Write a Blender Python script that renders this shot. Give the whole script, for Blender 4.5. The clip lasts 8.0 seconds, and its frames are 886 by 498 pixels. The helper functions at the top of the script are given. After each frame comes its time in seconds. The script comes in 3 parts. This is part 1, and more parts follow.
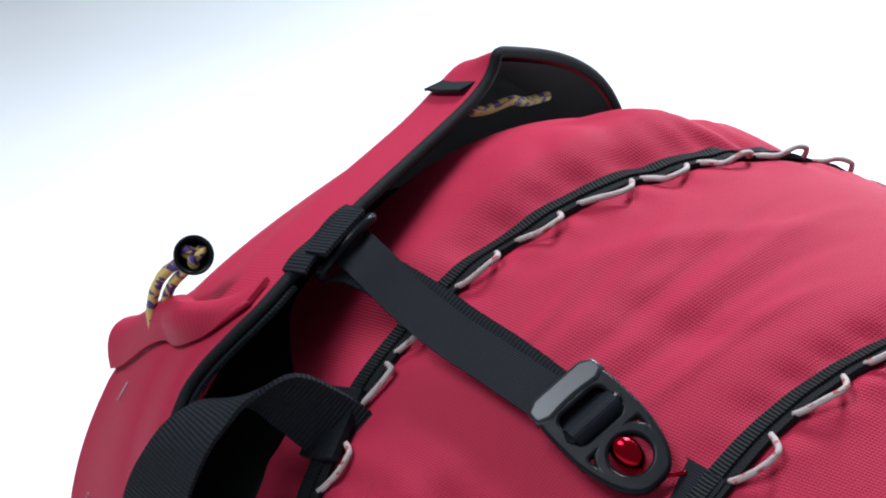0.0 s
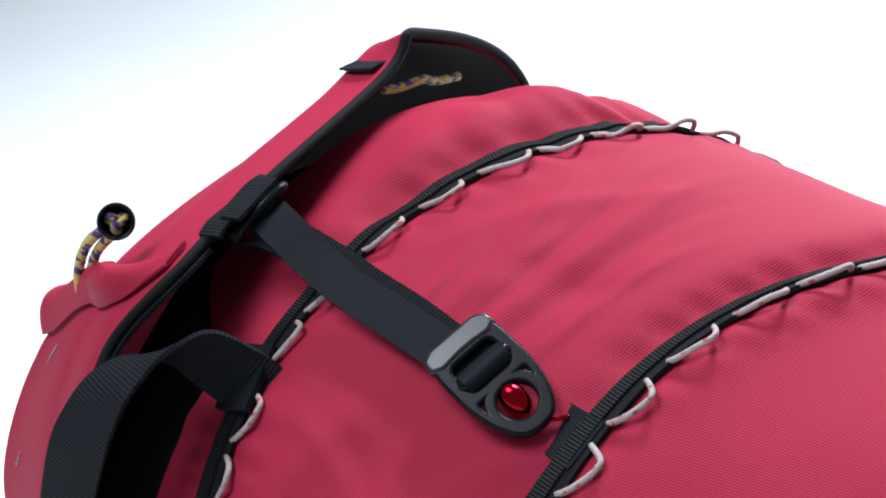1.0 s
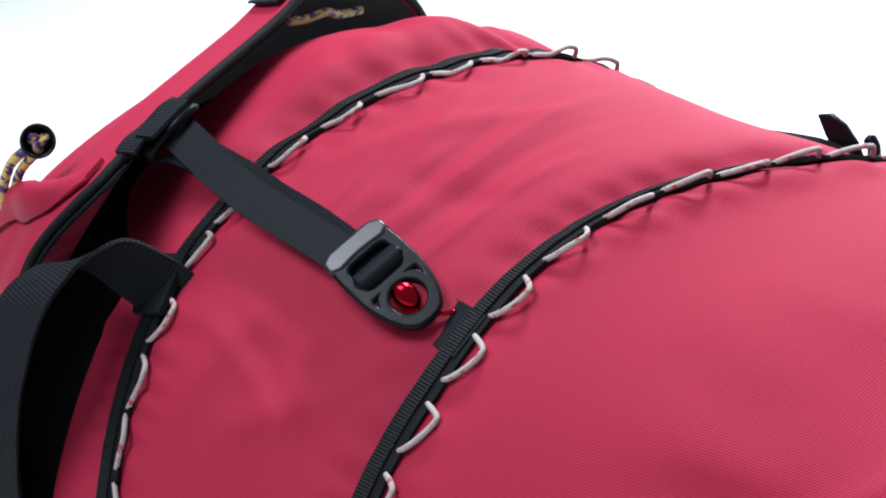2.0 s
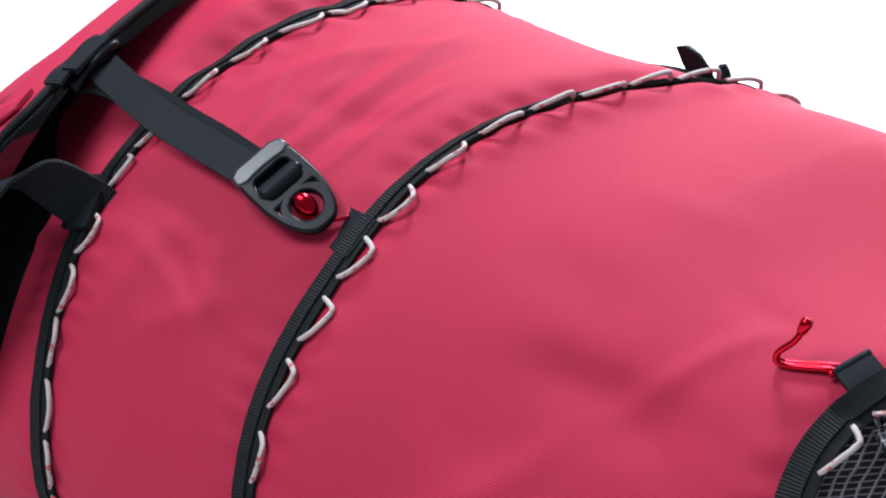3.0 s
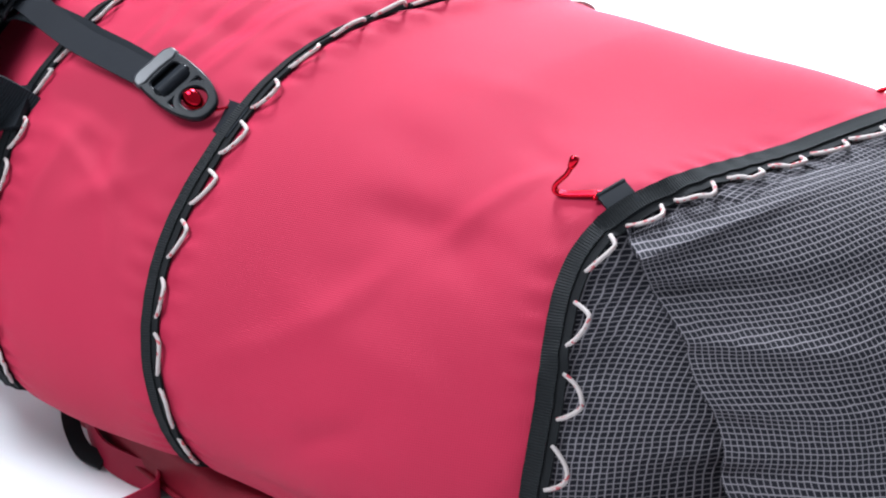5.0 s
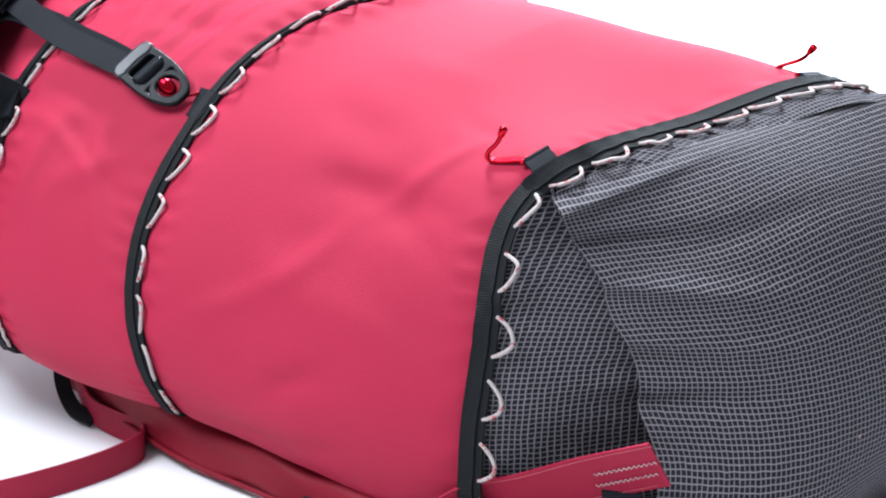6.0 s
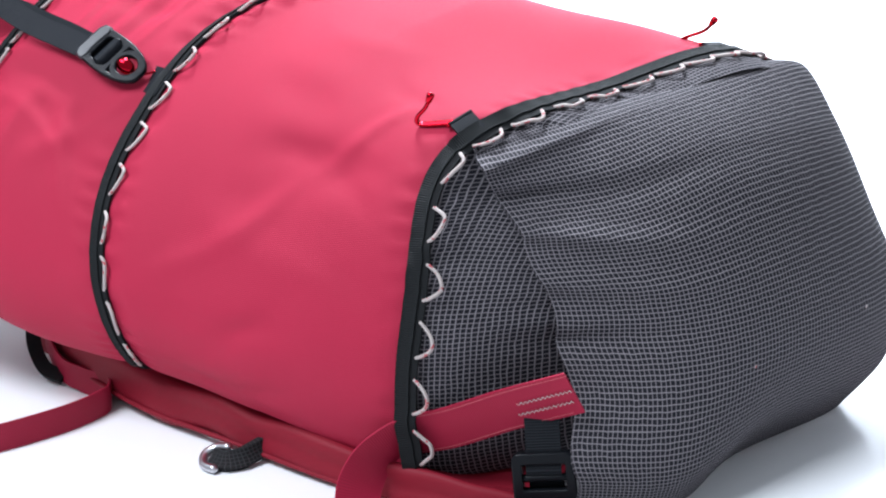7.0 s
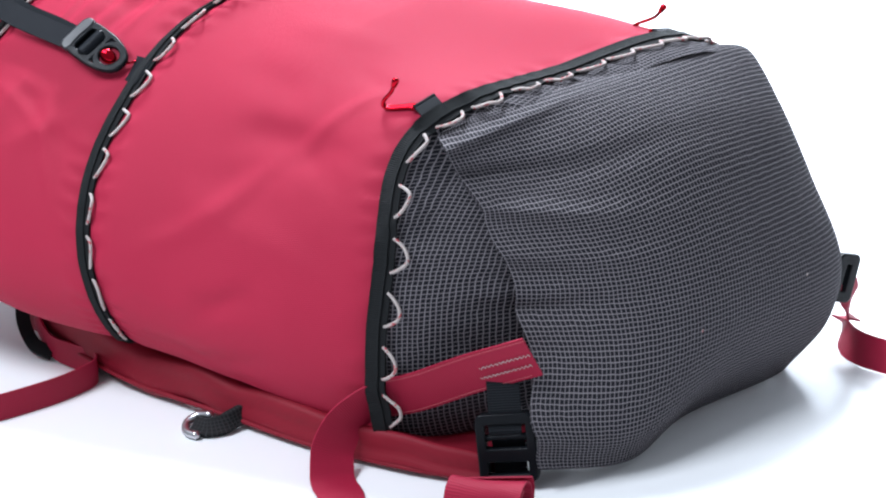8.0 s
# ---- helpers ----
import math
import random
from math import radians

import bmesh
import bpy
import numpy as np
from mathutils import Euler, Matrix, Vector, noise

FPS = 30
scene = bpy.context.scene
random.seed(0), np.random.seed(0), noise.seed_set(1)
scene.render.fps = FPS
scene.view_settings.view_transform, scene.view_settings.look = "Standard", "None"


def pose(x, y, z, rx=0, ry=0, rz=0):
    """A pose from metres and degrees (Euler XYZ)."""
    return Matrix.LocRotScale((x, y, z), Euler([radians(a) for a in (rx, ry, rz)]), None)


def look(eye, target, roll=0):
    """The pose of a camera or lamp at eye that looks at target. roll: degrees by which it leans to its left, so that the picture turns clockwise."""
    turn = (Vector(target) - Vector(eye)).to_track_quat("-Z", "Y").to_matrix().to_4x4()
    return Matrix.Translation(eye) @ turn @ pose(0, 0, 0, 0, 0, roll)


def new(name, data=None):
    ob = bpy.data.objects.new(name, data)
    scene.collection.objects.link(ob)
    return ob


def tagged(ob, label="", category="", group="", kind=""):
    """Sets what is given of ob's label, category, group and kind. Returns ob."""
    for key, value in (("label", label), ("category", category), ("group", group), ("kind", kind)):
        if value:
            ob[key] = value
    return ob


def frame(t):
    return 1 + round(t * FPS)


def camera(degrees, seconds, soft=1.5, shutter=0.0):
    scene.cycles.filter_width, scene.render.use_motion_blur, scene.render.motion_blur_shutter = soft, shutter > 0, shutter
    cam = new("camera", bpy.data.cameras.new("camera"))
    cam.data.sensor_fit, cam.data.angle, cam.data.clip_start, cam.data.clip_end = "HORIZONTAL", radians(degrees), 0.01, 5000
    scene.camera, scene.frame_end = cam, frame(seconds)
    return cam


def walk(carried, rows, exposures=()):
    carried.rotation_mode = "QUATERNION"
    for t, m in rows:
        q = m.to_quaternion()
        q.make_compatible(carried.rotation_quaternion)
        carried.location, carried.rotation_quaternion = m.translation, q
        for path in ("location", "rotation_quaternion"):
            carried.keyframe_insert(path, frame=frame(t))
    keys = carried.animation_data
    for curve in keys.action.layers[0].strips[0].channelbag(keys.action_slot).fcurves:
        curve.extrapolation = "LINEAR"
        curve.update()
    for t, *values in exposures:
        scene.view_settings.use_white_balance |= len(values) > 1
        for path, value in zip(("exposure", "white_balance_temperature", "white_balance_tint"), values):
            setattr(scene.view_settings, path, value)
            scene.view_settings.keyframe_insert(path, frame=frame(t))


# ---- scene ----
cam = camera(31.0, 8.0, soft=2.1)
PATH = [
    (0, (-0.004, -0.558, 0.625), (-1.179, 0.906, -0.065), -0.0),
    (0.5, (0.027, -0.569, 0.623), (-1.146, 0.901, -0.059), -0.1),
    (1, (0.059, -0.582, 0.622), (-1.09, 0.907, -0.058), 0.2),
    (1.5, (0.085, -0.6, 0.618), (-1.024, 0.907, -0.088), 0.5),
    (2.8, (0.196, -0.697, 0.619), (-0.827, 0.858, -0.109), 0.8),
    (3, (0.213, -0.712, 0.619), (-0.797, 0.85, -0.117), 0.8),
    (3.5, (0.256, -0.767, 0.627), (-0.716, 0.82, -0.105), 0.8),
    (4, (0.303, -0.821, 0.619), (-0.65, 0.778, -0.112), 0.5),
    (4.5, (0.352, -0.851, 0.618), (-0.601, 0.744, -0.123), -0.1),
    (6, (0.499, -1.002, 0.635), (-0.442, 0.611, -0.082), -1.6),
    (6.5, (0.549, -1.052, 0.629), (-0.387, 0.569, -0.074), -2.1),
    (7, (0.591, -1.098, 0.635), (-0.325, 0.534, -0.07), -2.3),
    (7.5, (0.624, -1.145, 0.646), (-0.282, 0.491, -0.064), -2.6),
    (8, (0.644, -1.166, 0.65), (-0.251, 0.474, -0.064), -2.7),
]
walk(cam, [(t, look(eye, target, roll)) for t, eye, target, roll in PATH],
     exposures=[(t, stops, 6000, 11) for t, stops in ((0.0, -0.26), (1.5, -0.10), (3.0, 0.20), (4.0, 0.46), (4.7, 0.62), (6.0, 0.82), (8.0, 0.52))])

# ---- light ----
# added white fill from every side, with no studio walls built
world = bpy.data.worlds.new("ambient_fill")
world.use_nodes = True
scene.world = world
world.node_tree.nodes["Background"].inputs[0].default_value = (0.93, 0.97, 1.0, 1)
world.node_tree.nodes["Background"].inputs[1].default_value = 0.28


def area_lamp(name, eye, target, size_x, size_y, watts, colour=(1, 1, 1), beam=180):
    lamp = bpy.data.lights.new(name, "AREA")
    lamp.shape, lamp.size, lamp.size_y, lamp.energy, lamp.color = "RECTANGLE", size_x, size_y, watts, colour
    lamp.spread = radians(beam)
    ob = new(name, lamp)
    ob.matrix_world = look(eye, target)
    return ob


area_lamp("key_softbox", (-0.58, 0.95, 2.0), (0.08, 0.05, 0.1), 0.45, 0.45, 30, (0.95, 0.98, 1.0), 130)
# added unseen fill that lifts the pack's near side
area_lamp("front_fill", (-0.95, -1.05, 2.15), (-0.15, 0.0, 0.2), 1.1, 0.9, 38, (0.95, 0.98, 1.0), 160)
# added unseen lamp that whitens the backdrop
area_lamp("backdrop_fill", (-0.3, 1.8, 1.7), (-0.7, 2.6, 0.4), 1.8, 0.8, 105, (0.93, 0.98, 1.0))


# ---- materials ----
def material(name, colour, rough=0.6, metal=0.0, second=None, scale=8.0, bump=0.0, bump_scale=400.0, spec=0.5, sheen=0.0):
    m = bpy.data.materials.new(name)
    m.use_nodes = True
    n, l = m.node_tree.nodes, m.node_tree.links
    b = n["Principled BSDF"]
    b.inputs["Roughness"].default_value, b.inputs["Metallic"].default_value = rough, metal
    b.inputs["Specular IOR Level"].default_value = spec
    b.inputs["Sheen Weight"].default_value = sheen
    co = n.new("ShaderNodeTexCoord")
    big = n.new("ShaderNodeTexNoise")
    big.inputs["Scale"].default_value, big.inputs["Detail"].default_value = scale, 5
    l.new(co.outputs["Object"], big.inputs["Vector"])
    mix = n.new("ShaderNodeMix")
    mix.data_type = "RGBA"
    mix.inputs[6].default_value = (*colour, 1)
    mix.inputs[7].default_value = (*(second or [c * 0.8 for c in colour]), 1)
    l.new(big.outputs["Fac"], mix.inputs[0])
    l.new(mix.outputs[2], b.inputs["Base Color"])
    if bump:
        fine = n.new("ShaderNodeTexNoise")
        fine.inputs["Scale"].default_value, fine.inputs["Detail"].default_value = bump_scale, 3
        l.new(co.outputs["Object"], fine.inputs["Vector"])
        bp = n.new("ShaderNodeBump")
        bp.inputs["Strength"].default_value, bp.inputs["Distance"].default_value = bump, 0.001
        l.new(fine.outputs["Fac"], bp.inputs["Height"])
        l.new(bp.outputs["Normal"], b.inputs["Normal"])
    return m


def woven(name, colour, second, u_pitch, v_pitch, kind, rough=0.65, height=0.0006, thread=None, sheen=0.1, spec=0.3, deep=0.28):
    """Cloth whose weave follows the cloth's own UV, in metres. kind: ribs, ripstop or grid."""
    m = material(name, colour, rough, 0, second, 9.0, 0, spec=spec, sheen=sheen)
    n, l = m.node_tree.nodes, m.node_tree.links
    b = n["Principled BSDF"]
    uv = n.new("ShaderNodeUVMap")
    sep = n.new("ShaderNodeSeparateXYZ")
    l.new(uv.outputs[0], sep.inputs[0])

    def op(kind_, a, c=None):
        q = n.new("ShaderNodeMath")
        q.operation = kind_
        for i, v in enumerate((a, c)):
            if v is None:
                continue
            if isinstance(v, (int, float)):
                q.inputs[i].default_value = v
            else:
                l.new(v, q.inputs[i])
        return q.outputs[0]

    wob = n.new("ShaderNodeTexNoise")
    wob.inputs["Scale"].default_value = 90
    l.new(uv.outputs[0], wob.inputs["Vector"])
    jit = op("MULTIPLY", op("SUBTRACT", wob.outputs["Fac"], 0.5), 0.5)
    u = op("ADD", op("MULTIPLY", sep.outputs[0], 1 / u_pitch), jit)
    v = op("ADD", op("MULTIPLY", sep.outputs[1], 1 / v_pitch), jit)
    su = op("ADD", op("MULTIPLY", op("SINE", op("MULTIPLY", u, 2 * math.pi)), 0.5), 0.5)
    sv = op("ADD", op("MULTIPLY", op("SINE", op("MULTIPLY", v, 2 * math.pi)), 0.5), 0.5)
    if kind == "ribs":
        h = op("ADD", op("MULTIPLY", su, 0.8), op("MULTIPLY", sv, 0.12))
    elif kind == "ripstop":
        h = op("MULTIPLY", su, sv)
    else:
        h = op("MAXIMUM", op("POWER", su, 11.0), op("MULTIPLY", op("POWER", sv, 12.0), 0.92))
    base = b.inputs["Base Color"].links[0].from_socket
    mix = n.new("ShaderNodeMix")
    mix.data_type = "RGBA"
    if thread:
        mix.inputs[7].default_value = (*thread, 1)
        l.new(base, mix.inputs[6])
        l.new(op("MULTIPLY", h, 0.9), mix.inputs[0])
    else:
        mix.blend_type = "MULTIPLY"
        l.new(base, mix.inputs[6])
        shade = n.new("ShaderNodeMapRange")
        shade.inputs["To Min"].default_value, shade.inputs["To Max"].default_value = 1.0, 1.0 - deep
        l.new(h, shade.inputs[0])
        l.new(shade.outputs[0], mix.inputs[7])
        mix.inputs[0].default_value = 1.0
    l.new(mix.outputs[2], b.inputs["Base Color"])
    bp = n.new("ShaderNodeBump")
    bp.inputs["Strength"].default_value, bp.inputs["Distance"].default_value = 0.6, height
    if kind == "ripstop":
        h = op("SUBTRACT", 1.0, h)
    l.new(h, bp.inputs["Height"])
    l.new(bp.outputs["Normal"], b.inputs["Normal"])
    return m


RED = woven("red_ripstop_nylon", (0.385, 0.0188, 0.053), (0.35, 0.0165, 0.047), 0.0017, 0.0015, "ripstop", 0.62, 0.0004, sheen=0.0, spec=0.14, deep=0.24)
GREY = woven("grey_gridded_nylon", (0.0050, 0.0050, 0.0085), (0.009, 0.009, 0.014), 0.0043, 0.0037, "grid", 0.75, 0.0010, thread=(0.265, 0.242, 0.262), sheen=0.0, spec=0.2)
MESH = woven("dark_spacer_mesh", (0.007, 0.007, 0.008), (0.011, 0.011, 0.012), 0.0036, 0.0036, "grid", 0.8, 0.0008, thread=(0.045, 0.045, 0.048), sheen=0.0, spec=0.2)
BLACK_WEB = woven("black_webbing", (0.0085, 0.0105, 0.0140), (0.0110, 0.0135, 0.0175), 0.0022, 0.0040, "ribs", 0.66, 0.0010, sheen=0.0, spec=0.12, deep=0.6)
FINE_WEB = woven("fine_black_webbing", (0.0050, 0.0065, 0.0095), (0.0075, 0.0095, 0.013), 0.0013, 0.0013, "ripstop", 0.6, 0.0003, sheen=0.0, spec=0.12)
RED_WEB = woven("red_webbing", (0.36, 0.012, 0.045), (0.31, 0.010, 0.038), 0.0018, 0.0028, "ribs", 0.55, 0.0004, sheen=0.0, spec=0.2)
SMOOTH_WEB = woven("smooth_black_webbing", (0.0062, 0.0076, 0.0110), (0.0078, 0.0095, 0.0132), 0.0012, 0.0012, "ripstop", 0.6, 0.0003, sheen=0.0, spec=0.12, deep=0.45)
RIBBED = woven("zigzag_stitched_tape", (0.0060, 0.0075, 0.0088), (0.0105, 0.0125, 0.0140), 0.0019, 0.0060, "ribs", 0.7, 0.0014, sheen=0.0, spec=0.15, deep=0.65)
PALE_RED = material("pale_red_thread", (0.46, 0.10, 0.12), 0.6, 0, (0.36, 0.05, 0.07), 600, 0.3, 1500)
# the pad's red nylon, its colour darkened for the body's shade on it
SHADED_RED = woven("shaded_red_nylon", (0.21, 0.007, 0.020), (0.17, 0.006, 0.016), 0.0016, 0.0018, "ripstop", 0.6, 0.0001, sheen=0.0, spec=0.2, deep=0.08)
BINDING = material("black_binding", (0.0045, 0.0050, 0.0060), 0.7, 0, (0.008, 0.009, 0.010), 60, 0.6, 900, spec=0.15)
# lining black, which also carries shade on the collar and back panel
LINING_AND_SHADE = material("black_lining_and_shade", (0.005, 0.005, 0.006), 0.85, 0, (0.014, 0.014, 0.016), 20, 0.2, 300)
PLASTIC = material("black_acetal", (0.0045, 0.0052, 0.0068), 0.24, 0, (0.007, 0.008, 0.010), 40, 0.12, 1500, spec=0.11)
GLOSSY = material("polished_acetal", (0.012, 0.013, 0.017), 0.30, 0, (0.016, 0.017, 0.021), 60, 0.04, 1200, spec=0.5)
CHROME_RED = material("red_anodised_metal", (0.42, 0.006, 0.018), 0.16, 1.0, (0.36, 0.005, 0.014), 30)
STEEL = material("brushed_steel", (0.62, 0.62, 0.64), 0.28, 1.0, (0.52, 0.52, 0.55), 60)
SHEET = material("white_table_sheet", (0.84, 0.85, 0.86), 0.22, 0, (0.80, 0.81, 0.83), 3.0, 0.02, 8, spec=0.35)


# ---- mesh helpers ----
def link(name, me, mat, parent=None, label=""):
    me.materials.append(mat)
    ob = new(name, me)
    if parent:
        ob.parent = parent
    return tagged(ob, label)


def part(name, bm, mat, parent=None, label="", smooth=True):
    me = bpy.data.meshes.new(name)
    bm.to_mesh(me)
    bm.free()
    for p in me.polygons:
        p.use_smooth = smooth
    return link(name, me, mat, parent, label)


def grid_mesh(name, pts, uv, closed_v=False):
    """A sheet from an array of places (n, m, 3), with its UV (n, m, 2) in metres."""
    n, m = pts.shape[:2]
    idx = np.arange(n * m).reshape(n, m)
    a, b, c, d = idx[:-1, :-1], idx[1:, :-1], idx[1:, 1:], idx[:-1, 1:]
    faces = np.stack([a, b, c, d], -1).reshape(-1, 4)
    me = bpy.data.meshes.new(name)
    me.from_pydata(pts.reshape(-1, 3).tolist(), [], faces.tolist())
    layer = me.uv_layers.new(name="UVMap")
    layer.data.foreach_set("uv", uv.reshape(-1, 2)[faces.reshape(-1)].astype(np.float32).ravel())
    me.polygons.foreach_set("use_smooth", np.ones(len(faces), bool))
    me.update()
    return me


def thick(ob, metres, offset=-1.0):
    mod = ob.modifiers.new("thickness", "SOLIDIFY")
    mod.thickness, mod.offset = metres, offset
    edge = ob.modifiers.new("crisp_edges", "EDGE_SPLIT")
    edge.split_angle = radians(50)
    return ob


def smooth_line(keys, n):
    """A smooth line (Catmull-Rom, by chord length) through the keys, n places."""
    k = np.array(keys, float)
    k = np.vstack([2 * k[0] - k[1], k, 2 * k[-1] - k[-2]])
    t = np.linspace(0, len(k) - 3 - 1e-9, n)
    i = t.astype(int)
    f = (t - i)[:, None]
    p0, p1, p2, p3 = k[i], k[i + 1], k[i + 2], k[i + 3]
    return 0.5 * (2 * p1 + (p2 - p0) * f + (2 * p0 - 5 * p1 + 4 * p2 - p3) * f ** 2 + (3 * p1 - p0 - 3 * p2 + p3) * f ** 3)


def unit(a):
    return a / (np.linalg.norm(a, axis=-1, keepdims=True) + 1e-12)


def ribbon(name, centre, across, width, mat, parent=None, label="", depth=0.0018, cols=5, crown=0.0):
    """A strap: a line of centres, with the way across it at each, as one sheet with thickness."""
    c, a = np.array(centre, float), unit(np.array(across, float))
    t = unit(np.gradient(c, axis=0))
    a = unit(a - (a * t).sum(-1, keepdims=True) * t)
    nrm = np.cross(t, a)
    w = np.linspace(-0.5, 0.5, cols)
    pts = c[:, None] + a[:, None] * (w * width)[None, :, None] + nrm[:, None] * (crown * (0.25 - w ** 2))[None, :, None]
    run = np.r_[0, np.cumsum(np.linalg.norm(np.diff(c, axis=0), axis=1))]
    uv = np.stack(np.broadcast_arrays(run[:, None], (w * width)[None]), -1)
    return thick(link(name, grid_mesh(name, pts, uv), mat, parent, label), depth, 0.0)


def tube(name, line, radius, mat, parent=None, label="", sides=8, taper=None):
    """A round cord or rod along a line, with closed ends."""
    c = np.array(line, float)
    t = unit(np.gradient(c, axis=0))
    ref = np.array([0.13, 0.31, 0.94])
    a = unit(np.cross(t, ref))
    b = np.cross(t, a)
    ang = np.linspace(0, 2 * math.pi, sides, endpoint=False)
    r = np.full(len(c), radius) if taper is None else radius * np.array(taper)
    ring = np.cos(ang)[None, :, None] * a[:, None] + np.sin(ang)[None, :, None] * b[:, None]
    pts = c[:, None] + ring * r[:, None, None]
    n = len(c)
    v = pts.reshape(-1, 3).tolist() + [(c[0] - t[0] * r[0] * 0.5).tolist(), (c[-1] + t[-1] * r[-1] * 0.5).tolist()]
    f = []
    for i in range(n - 1):
        for j in range(sides):
            k = (j + 1) % sides
            f.append((i * sides + j, i * sides + k, (i + 1) * sides + k, (i + 1) * sides + j))
    for j in range(sides):
        k = (j + 1) % sides
        f.append((n * sides, k, j))
        f.append((n * sides + 1, (n - 1) * sides + j, (n - 1) * sides + k))
    me = bpy.data.meshes.new(name)
    me.from_pydata(v, [], f)
    run = np.r_[0, np.cumsum(np.linalg.norm(np.diff(c, axis=0), axis=1))]
    vu = np.r_[np.repeat(run, sides), 0, run[-1]]
    vv = np.r_[np.tile(ang / 6.2832 * 0.011, n), 0, 0]
    layer = me.uv_layers.new(name="UVMap")
    li = np.array([q.vertex_index for q in me.loops])
    layer.data.foreach_set("uv", np.stack([vu[li], vv[li]], -1).astype(np.float32).ravel())
    me.polygons.foreach_set("use_smooth", np.ones(len(me.polygons), bool))
    return link(name, me, mat, parent, label)


# ---- the shell of the pack: sections across it, lofted along it ----
# x: down the pack from its lid to its base; y: across; z: up from the table
# each section: near foot, near side, near shoulder, crown, far shoulder, far side, far foot
SECTIONS = {
    -0.680: ((-0.04, 0.10), (-0.03, 0.15), (0.00, 0.20), (0.10, 0.33), (0.20, 0.33), (0.26, 0.20), (0.26, 0.10)),
    -0.600: ((-0.08, 0.09), (-0.07, 0.18), (-0.01, 0.26), (0.11, 0.370), (0.22, 0.365), (0.30, 0.23), (0.29, 0.09)),
    -0.535: ((-0.105, 0.085), (-0.09, 0.18), (-0.025, 0.275), (0.12, 0.387), (0.23, 0.368), (0.31, 0.23), (0.30, 0.09)),
    -0.478: ((-0.11, 0.075), (-0.10, 0.175), (-0.027, 0.288), (0.12, 0.372), (0.235, 0.355), (0.31, 0.22), (0.30, 0.085)),
    -0.315: ((-0.092, 0.042), (-0.112, 0.135), (-0.022, 0.268), (0.11, 0.353), (0.225, 0.334), (0.31, 0.18), (0.30, 0.05)),
    -0.160: ((-0.094, 0.026), (-0.110, 0.12), (-0.010, 0.265), (0.11, 0.327), (0.225, 0.321), (0.31, 0.16), (0.30, 0.03)),
    -0.010: ((-0.093, -0.006), (-0.092, 0.128), (-0.012, 0.259), (0.11, 0.286), (0.248, 0.287), (0.312, 0.14), (0.29, 0.02)),
}
LID = {
    -0.525: ((-0.10, 0.07), (-0.120, 0.22), (-0.06, 0.323), (0.114, 0.399), (0.150, 0.421), (0.262, 0.366), (0.32, 0.18)),
    -0.560: ((-0.083, 0.07), (-0.106, 0.215), (-0.05, 0.315), (0.106, 0.386), (0.172, 0.405), (0.275, 0.32), (0.305, 0.14)),
    -0.600: ((-0.062, 0.07), (-0.086, 0.205), (-0.03, 0.302), (0.10, 0.350), (0.20, 0.358), (0.29, 0.26), (0.29, 0.10)),
    -0.680: ((-0.038, 0.08), (-0.060, 0.165), (-0.01, 0.249), (0.09, 0.278), (0.19, 0.272), (0.25, 0.19), (0.24, 0.09)),
    -0.720: ((0.020, 0.10), (0.016, 0.155), (0.03, 0.20), (0.09, 0.215), (0.15, 0.21), (0.19, 0.16), (0.18, 0.10)),
    -0.730: ((0.08, 0.13), (0.08, 0.155), (0.085, 0.16), (0.09, 0.165), (0.10, 0.16), (0.11, 0.155), (0.10, 0.13)),
}


def rim(v):
    """Where the lid's open edge lies along the pack; it draws back down the near side."""
    return -0.525 - 0.024 * ease((0.392 - np.asarray(v, float)) / 0.06)


def catmull(keys, t):
    """keys: (k, ..., 2) stacked controls at whole t; t: array. Smooth between them."""
    k = keys.shape[0]
    t = np.clip(t, 0, k - 1 - 1e-9)
    i = np.floor(t).astype(int)
    f = (t - i)[..., None]
    g = lambda j: np.take_along_axis(keys, np.broadcast_to(np.clip(j, 0, k - 1)[None, ..., None], (1, *j.shape, keys.shape[-1])), 0)[0] if keys.ndim == 3 else keys[np.clip(j, 0, k - 1)]
    p0, p1, p2, p3 = g(i - 1), g(i), g(i + 1), g(i + 2)
    return 0.5 * (2 * p1 + (p2 - p0) * f + (2 * p0 - 5 * p1 + 4 * p2 - p3) * f ** 2 + (3 * p1 - p0 - 3 * p2 + p3) * f ** 3)


def section(table, s, v):
    """Places (y, z) of the section at s, going round by v: 0 under the near foot, 1 under the far foot."""
    keys = sorted(table)
    full = []
    for k in keys:
        c = np.array(table[k])
        under_n = c[0] + (0.07, -0.004)
        under_f = c[-1] + (-0.07, -0.004)
        full.append(np.vstack([under_n, c, under_f]))
    full = np.array(full)                       # stations, controls, 2
    s, v = np.broadcast_arrays(np.asarray(s, float), np.asarray(v, float))
    pos = np.interp(s, keys, np.arange(len(keys)))
    flat_s, flat_v = pos.ravel(), v.ravel() * (full.shape[1] - 1)
    i = np.clip(np.floor(flat_s).astype(int), 0, len(keys) - 2)
    f = (flat_s - i)[:, None]
    f = f * f * (3 - 2 * f) * 0.35 + f * 0.65
    rows = np.stack([catmull(full[j], flat_v) for j in range(len(keys))])
    a, b = rows[i, np.arange(len(i))], rows[i + 1, np.arange(len(i))]
    return (a + (b - a) * f).reshape(*s.shape, 2)


def skew(y):
    """How far the seams run towards the base as they cross the pack."""
    return 0.55 * 0.03 * np.log1p(np.exp(np.clip((y + 0.012) / 0.03, -30, 30)))


CENTRE = np.array([0.11, 0.12])
BASE_LONG = 0.190


